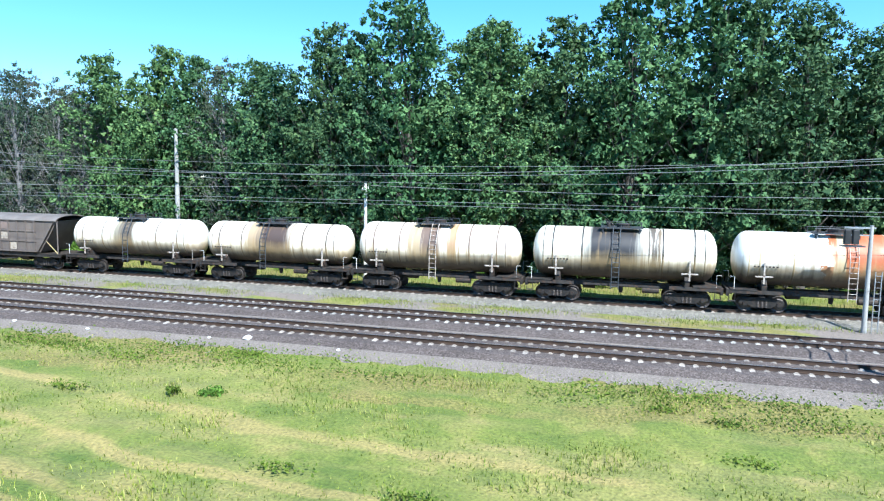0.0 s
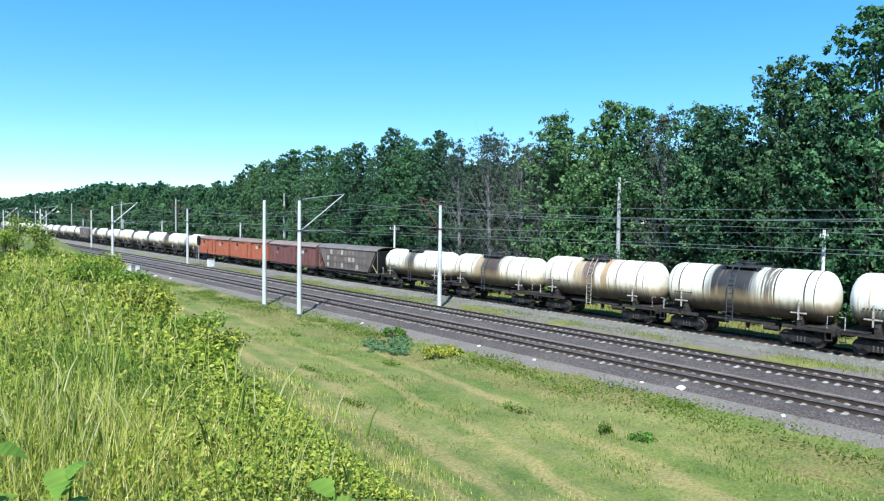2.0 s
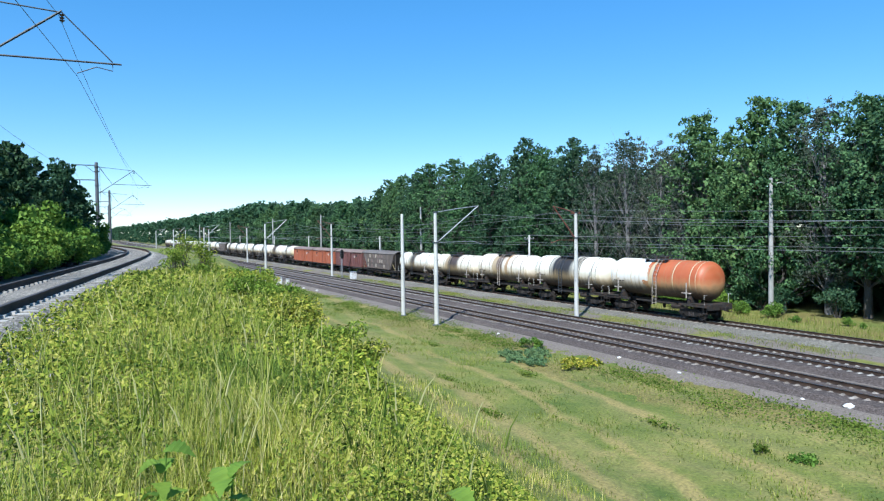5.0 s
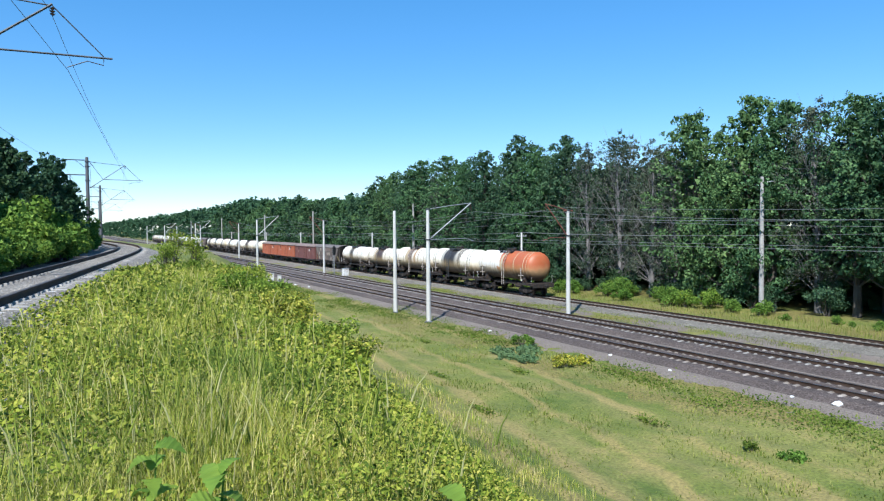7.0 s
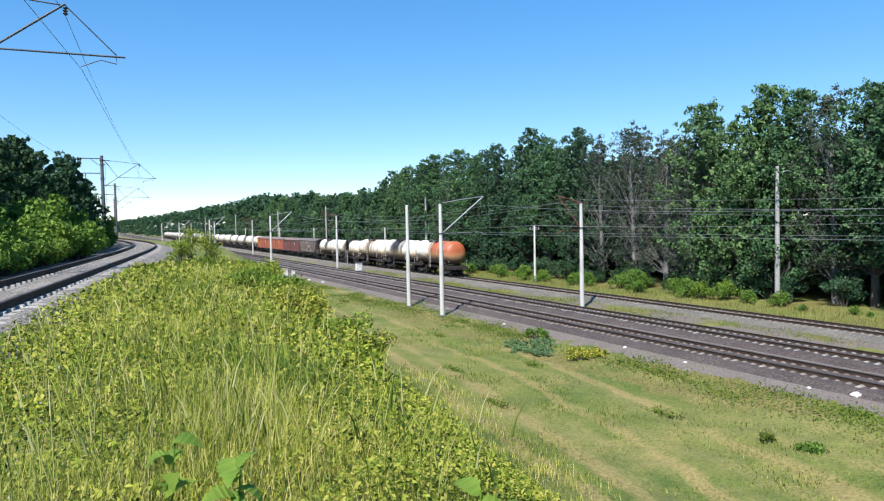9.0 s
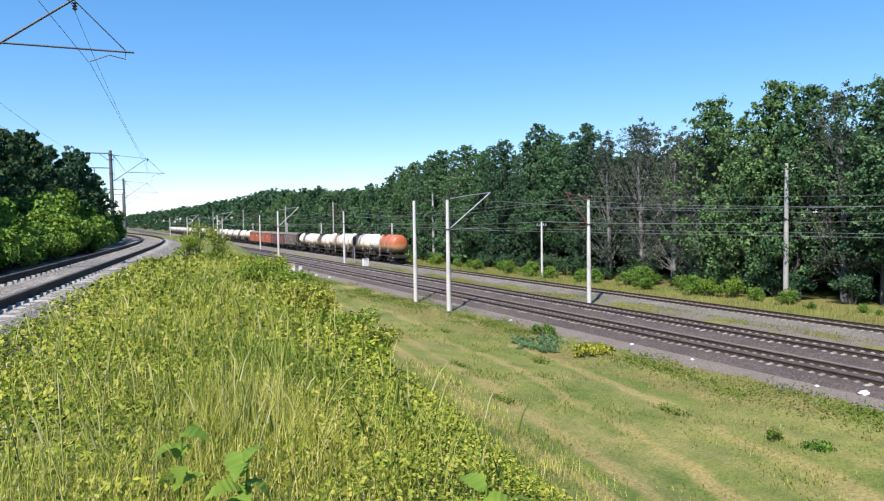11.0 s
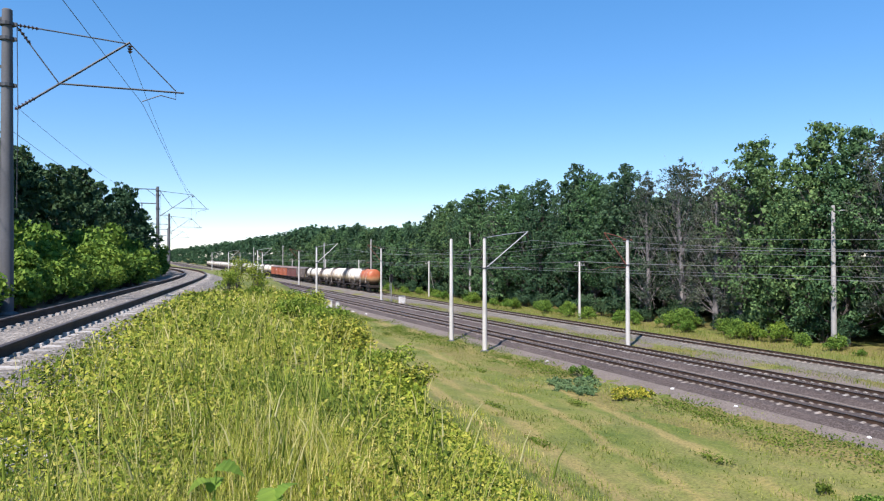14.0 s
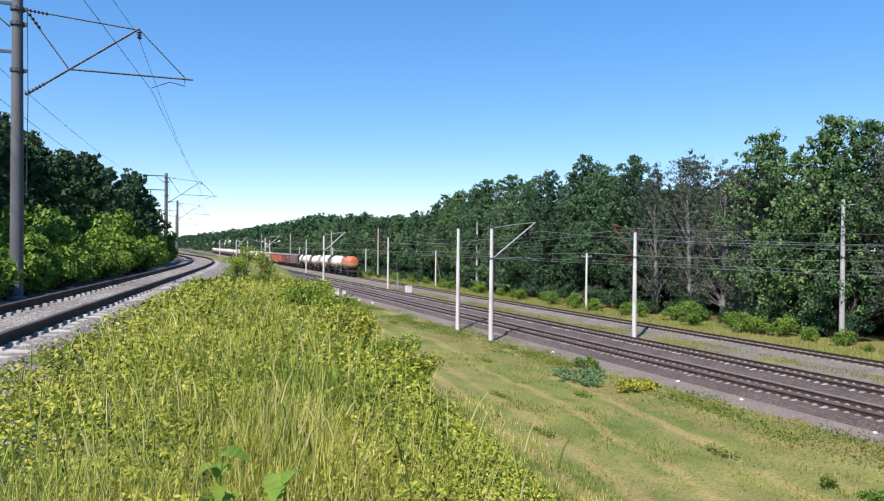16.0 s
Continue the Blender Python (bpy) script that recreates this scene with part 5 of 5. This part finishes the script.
for i, (x, y, h) in enumerate(((4.9, 22.0, 0.8), (5.6, 24.5, 0.65), (4.2, 19.0, 0.7), (5.0, 17.6, 0.75), (6.2, 28, 0.6), (4.2, 14.6, 0.8), (4.35, 12.4, 0.75), (4.7, 16.0, 0.8), (5.4, 20.0, 0.9), (4.0, 11.0, 0.6), (3.7, 9.6, 0.5))):
    spot_bush("leafy weeds along the crest of the bank", x, y, h, 1.0, 2600, WEED if i % 2 else WEED_GREEN, 60 + i, 0.06)


def blades(name, x, y, height, width, rng, material, lean=0.45, z=None):
    """Bent grass blades, three triangles each."""
    n = len(x)
    z = land(x, y) - 0.03 if z is None else z
    a = rng.uniform(0, 2 * np.pi, n)
    d = np.stack([np.cos(a), np.sin(a), np.zeros(n)], 1)
    s = np.stack([-np.sin(a), np.cos(a), np.zeros(n)], 1)
    foot = np.stack([x, y, z], 1)
    h = height[:, None]
    w = width[:, None] * 0.5
    k = (lean * rng.uniform(0.15, 1.0, n))[:, None]
    up = np.array((0, 0, 1.0))
    mid = foot + up * h * 0.55 + d * h * k * 0.3
    tip = foot + up * h * 0.98 + d * h * k
    v = np.stack([foot - s * w, foot + s * w, mid - s * w * 0.75, mid + s * w * 0.75, tip], 1).reshape(-1, 3)
    i = np.arange(n) * 5
    f = np.concatenate([np.stack([i, i + 1, i + 3], 1), np.stack([i, i + 3, i + 2], 1), np.stack([i + 2, i + 3, i + 4], 1)])
    return quick_mesh(name, v, 3, material, f)


def shoulder(u):
    """Height of the upper track's ballast edge."""
    return np.interp(u, [1.3, 2.05, 2.06], [6.05, 5.84, 0.0])


def bank_grass():
    """Tall grass on the bank: thick near the path, thinner down the slope."""
    n = 460000
    d = 0.4 + 35 * rng.uniform(size=n) ** 1.8
    a = np.where(np.arange(n) % 5, rng.uniform(radians(-18), radians(78), n), radians(78) + radians(264) * rng.beta(0.4, 0.4, n))
    x, y = d * np.sin(a), d * np.cos(a)
    u = x - middle(y)
    keep = (u > 1.4 + 0.3 * np.sin(y * 2.1)) & (u < 15)
    patch = 0.5 + 0.5 * np.sin(x * 1.9 + 1.3 * np.sin(y * 0.9)) * np.sin(y * 1.3 + x * 0.7)
    keep &= rng.uniform(size=n) < (0.12 + 0.88 * patch) * np.interp(u, [1.4, 1.8, 2.4, 3.5, 4.2, 5.2, 6, 9, 15], [0.12, 0.4, 0.5, 0.5, 1, 0.9, 0.35, 0.5, 0.8])
    x, y, u, d, patch = x[keep], y[keep], u[keep], d[keep], patch[keep]
    h = rng.uniform(0.25, 0.62, len(x)) * (0.65 + 0.5 * patch) * np.interp(u, [2.0, 3.2, 4.6, 6, 15], [0.4, 0.95, 0.9, 0.5, 0.5])
    w = 0.003 + 0.00055 * d
    fresh = np.sin(x * 1.1 + 0.8 * np.sin(y * 0.6)) * np.sin(y * 0.75 + 1.0 + x * 0.4) + rng.normal(size=len(x)) * 0.35 > 0.3
    return [blades(name, x[k], y[k], h[k], w[k], rng, m, 0.75, z=np.maximum(land(x[k], y[k]), shoulder(u[k])) - 0.03) for name, k, m in (("bank_grass", ~fresh, STRAW), ("bank_green_grass", fresh, GREEN_GRASS))]


for me, text in zip(bank_grass(), ("tall sunlit grass turning to straw on the bank", "fresh green grass patches on the bank")):
    tagged(new(me.name, me), text, "grass", kind="stuff")


def bank_weeds():
    """Low broad leaves among the grass of the bank."""
    n = 420000
    d = 0.4 + 31 * rng.uniform(size=n) ** 1.8
    a = np.where(np.arange(n) % 5, rng.uniform(radians(-18), radians(78), n), radians(78) + radians(264) * rng.beta(0.4, 0.4, n))
    x, y = d * np.sin(a), d * np.cos(a)
    u = x - middle(y)
    w = 0.3 + 0.5 * np.sin(x * 0.8 + 2.0) * np.cos(y * 0.7 + 0.5 * x)
    keep = (u > 1.3 + 0.4 * rng.uniform(size=n)) & (u < 13) & (rng.uniform(size=n) < 0.15 + 0.85 * np.clip(w + np.interp(u, [1.7, 2.6, 3.6, 4.6, 5.6, 8, 12], [0.8, 0.8, 0.7, 0.25, 0.75, 0.6, -0.2]), 0, 1))
    x, y, d, u = x[keep], y[keep], d[keep], u[keep]
    k = len(x)
    z = np.maximum(land(x, y), shoulder(u)) + rng.uniform(0.02, 1, k) ** 0.8 * np.interp(u, [1.5, 2.4, 3.4, 4.4, 6.5, 15], [0.12, 0.36, 0.46, 0.34, 0.46, 0.25]) * (0.65 + 0.35 * np.sin(x * 4.1 + 2 * np.sin(y * 2.3)) * np.sin(y * 3.7))
    c = np.stack([x, y, z], 1)
    return leaves_mesh("bank_weeds", weed_leaves(c, 0.0085 + 0.0025 * d), WEED)


def weed_leaves(c, size):
    k = len(c)
    n = rng.normal(size=(k, 3)) * 0.85 + (-0.2, -0.2, 0.9)
    n /= np.linalg.norm(n, axis=1)[:, None]
    a = np.cross(n, rng.normal(size=(k, 3)))
    a /= np.linalg.norm(a, axis=1)[:, None]
    b = np.cross(n, a)
    s = (size * rng.uniform(0.6, 1.4, k))[:, None]
    return np.stack([c - a * s, c + b * s * 0.55 + n * s * 0.2, c + a * s, c - b * s * 0.55 + n * s * 0.2], 1).reshape(-1, 3)


tagged(new("bank_weeds", bank_weeds()), "low broad-leaved weeds covering the bank", "weeds", kind="stuff")


def meadow_grass():
    """Short mown grass on the lower meadow and tufts in the gravel."""
    n = 150000
    x, y = rng.uniform(10, 29.2, n), -22 + 120 * rng.uniform(size=n) ** 1.3
    u = x - middle(y)
    patch = np.sin(x * 0.7 + 2 * np.sin(y * 0.23)) * np.sin(y * 0.45 + 1.1 * np.sin(x * 0.4))
    keep = (u > 11) & (rng.uniform(size=n) < 0.45 + 0.5 * patch) & (rng.uniform(size=n) < np.interp(x, [27.3, 29.2], [1, 0.1]))
    x, y, patch = x[keep], y[keep], patch[keep]
    h = rng.uniform(0.04, 0.15, len(x)) * (1 + 0.6 * patch)
    return blades("meadow_grass", x, y, h, rng.uniform(0.02, 0.05, len(x)), rng, TURF, 0.9)


tagged(new("meadow_grass", meadow_grass()), "short patchy grass on the lower meadow", "grass", kind="stuff")


def trackside_weeds():
    """Dark green weeds where the meadow meets the ballast, and single clumps on the meadow."""
    n = 26000
    cx, cy = np.r_[rng.normal(27.0, 0.8, 130), rng.uniform(15, 28, 20)], np.r_[-22 + 132 * rng.integers(0, 34, 130) / 34 + rng.normal(size=130) * 0.8, rng.uniform(-15, 70, 20)]
    k = rng.integers(0, 150, n)
    wide = np.where(k < 130, 1.3, 0.5)
    x, y = cx[k] + rng.normal(size=n) * 0.38 * wide, cy[k] + rng.normal(size=n) * 0.9 * wide
    keep = x - middle(y) > 15
    x, y, k = x[keep], y[keep], k[keep]
    z = land(x, y) + 0.02 + rng.uniform(0, 1, len(x)) ** 2 * 0.2
    return leaves_mesh("bank_weeds", weed_leaves(np.stack([x, y, z], 1), np.full(len(x), 0.06)), TURF_DARK)


tagged(new("trackside_weeds", trackside_weeds()), "dark green weeds along the foot of the ballast", "weeds", kind="stuff")


def strip_grass():
    """Green tufts between the second and the side track, and rough grass towards the wood."""
    n = 22000
    cx, cy = rng.uniform(39.9, 43.2, 60), rng.uniform(-20, 120, 60)
    k = rng.integers(0, 60, n)
    x, y = cx[k] + rng.normal(size=n) * 0.5, cy[k] + rng.normal(size=n) * 1.8
    x2, y2 = rng.uniform(47.0, 53, 16000), rng.uniform(-25, 140, 16000)
    x, y = np.r_[x, x2], np.r_[y, y2]
    h = np.r_[rng.uniform(0.06, 0.25, n), rng.uniform(0.15, 0.55, 16000)]
    return blades("strip_grass", x, y, h, np.full(len(x), 0.032), rng, TURF, 0.7)


tagged(new("strip_grass", strip_grass()), "rough green tufts beside the side track", "grass", kind="stuff")


def stalks():
    """Dry flowering stalks that stand out of the grass."""
    b = Build()
    r = random.Random(3)
    for _ in range(980):
        d, a = 3.8 + 17 * r.random() ** 1.1, r.uniform(-0.2, 0.6)
        x, y = d * math.sin(a), d * math.cos(a)
        if not 2.4 < x - float(middle(y)) < 5.9:
            continue
        z, h = float(land(x, y)), r.uniform(0.45, 0.85)
        dx, dy = r.uniform(-0.15, 0.15), r.uniform(-0.15, 0.15)
        b.path([(x, y, z), (x + dx * 0.3, y + dy * 0.3, z + h * 0.6), (x + dx, y + dy, z + h)], 0.004, 4, 0.002)
        b.path([(x + dx * 0.9, y + dy * 0.9, z + h * 0.86), (x + dx * 1.15, y + dy * 1.15, z + h * 1.0), (x + dx * 1.5, y + dy * 1.5, z + h * 1.1)], 0.007, 5, 0.002)
    return b


tagged(part("dry_stalks", stalks(), STRAW), "dry seed heads standing above the grass", "grass", kind="stuff")


def broad_plant(x, y, h, seed, leaves=7, big=1.0):
    """A young plant with large lobed leaves close to the path."""
    r = random.Random(seed)
    z = float(land(x, y))
    t = thing("broad_leaved_plant", "young plant with large bright green leaves in the grass", "plant", pose(x, y, z))
    part("stem", Build().path([(0, 0, -0.02), (0.02, 0.01, h * 0.5), (0.05, 0.0, h)], 0.008, 6, 0.004), BUSH, t)
    for i in range(leaves):
        b = Build()
        n, L = 13, r.uniform(0.1, 0.17) * big
        pts = []
        for s in (1, -1):
            for j in range(n):
                k = j / (n - 1)
                w = L * 0.36 * math.sin(math.pi * k ** 0.7) * (1.0 if j % 2 else 0.72) + 0.002
                pts.append((L * k, s * w, 0.16 * L * math.sin(3.0 * k) - 0.25 * L * k * k + abs(w) * 0.25))
        fs = [(j, j + 1, n + j + 1, n + j) for j in range(n - 1)]
        b.add(pts, fs)
        part("leaf", b, BIGLEAF, t, at=pose(0.04 * (i / leaves), 0, h * (0.66 + 0.36 * i / leaves), r.uniform(-15, 15), r.uniform(-35, 25), i * 137.5))


broad_plant(0.53, 2.95, 0.7, 1, 9, 1.0)
broad_plant(0.3, 3.2, 0.8, 2, 6, 0.85)
broad_plant(1.4, 2.42, 0.7, 4, 7, 1.0)
broad_plant(1.55, 2.5, 0.6, 5, 6)


def shoulder_stones():
    """Loose ballast stones on the shoulder of the upper track."""
    b = Build()
    r = random.Random(9)
    for _ in range(1500):
        y = 5 + 22 * r.random() ** 1.5
        u = r.gauss(2.0, 0.4)
        x, s = float(middle(y)) + u, r.uniform(0.025, 0.06)
        z = float(land(x, y)) + 0.01
        pts = [(x + s * r.uniform(0.6, 1.2) * i, y + s * r.uniform(0.6, 1.2) * j, z + s * r.uniform(0.3, 0.8) * k) for i, j, k in ((1, 0, 0), (-1, 0, 0), (0, 1, 0), (0, -1, 0), (0.2, 0.1, 1), (0, 0, -1))]
        b.add(pts, [(0, 2, 4), (2, 1, 4), (1, 3, 4), (3, 0, 4), (2, 0, 5), (1, 2, 5), (3, 1, 5), (0, 3, 5)])
    return b


tagged(part("loose_stones", shoulder_stones(), STONE), "loose pale ballast stones beside the curved track", "stones", kind="stuff")


def pale_rock(x, y, s, seed):
    r = random.Random(seed)
    bm = bmesh.new()
    bmesh.ops.create_icosphere(bm, subdivisions=2, radius=s)
    for v in bm.verts:
        v.co *= 0.8 + 0.4 * r.random()
        v.co.z *= 0.6
    me = bpy.data.meshes.new("rock")
    bm.to_mesh(me)
    bm.free()
    me.materials.append(WHITE_STONE)
    tagged(part("rock", me, None, at=pose(x, y, float(land(x, y)) + s * 0.3)), "white stone lying beside the near track", "stone", "white stones")


for i, (x, y, s) in enumerate(((29.6, 17.6, 0.22), (30.0, 16.4, 0.16), (29.2, 19.5, 0.1), (29.0, 26.5, 0.1), (29.3, 31.5, 0.12), (28.9, 12.5, 0.1), (29.5, 5.2, 0.1), (28.7, 44, 0.12), (29.1, 95, 0.2), (29.4, 90, 0.2))):
    pale_rock(x, y, s, i)


motions()
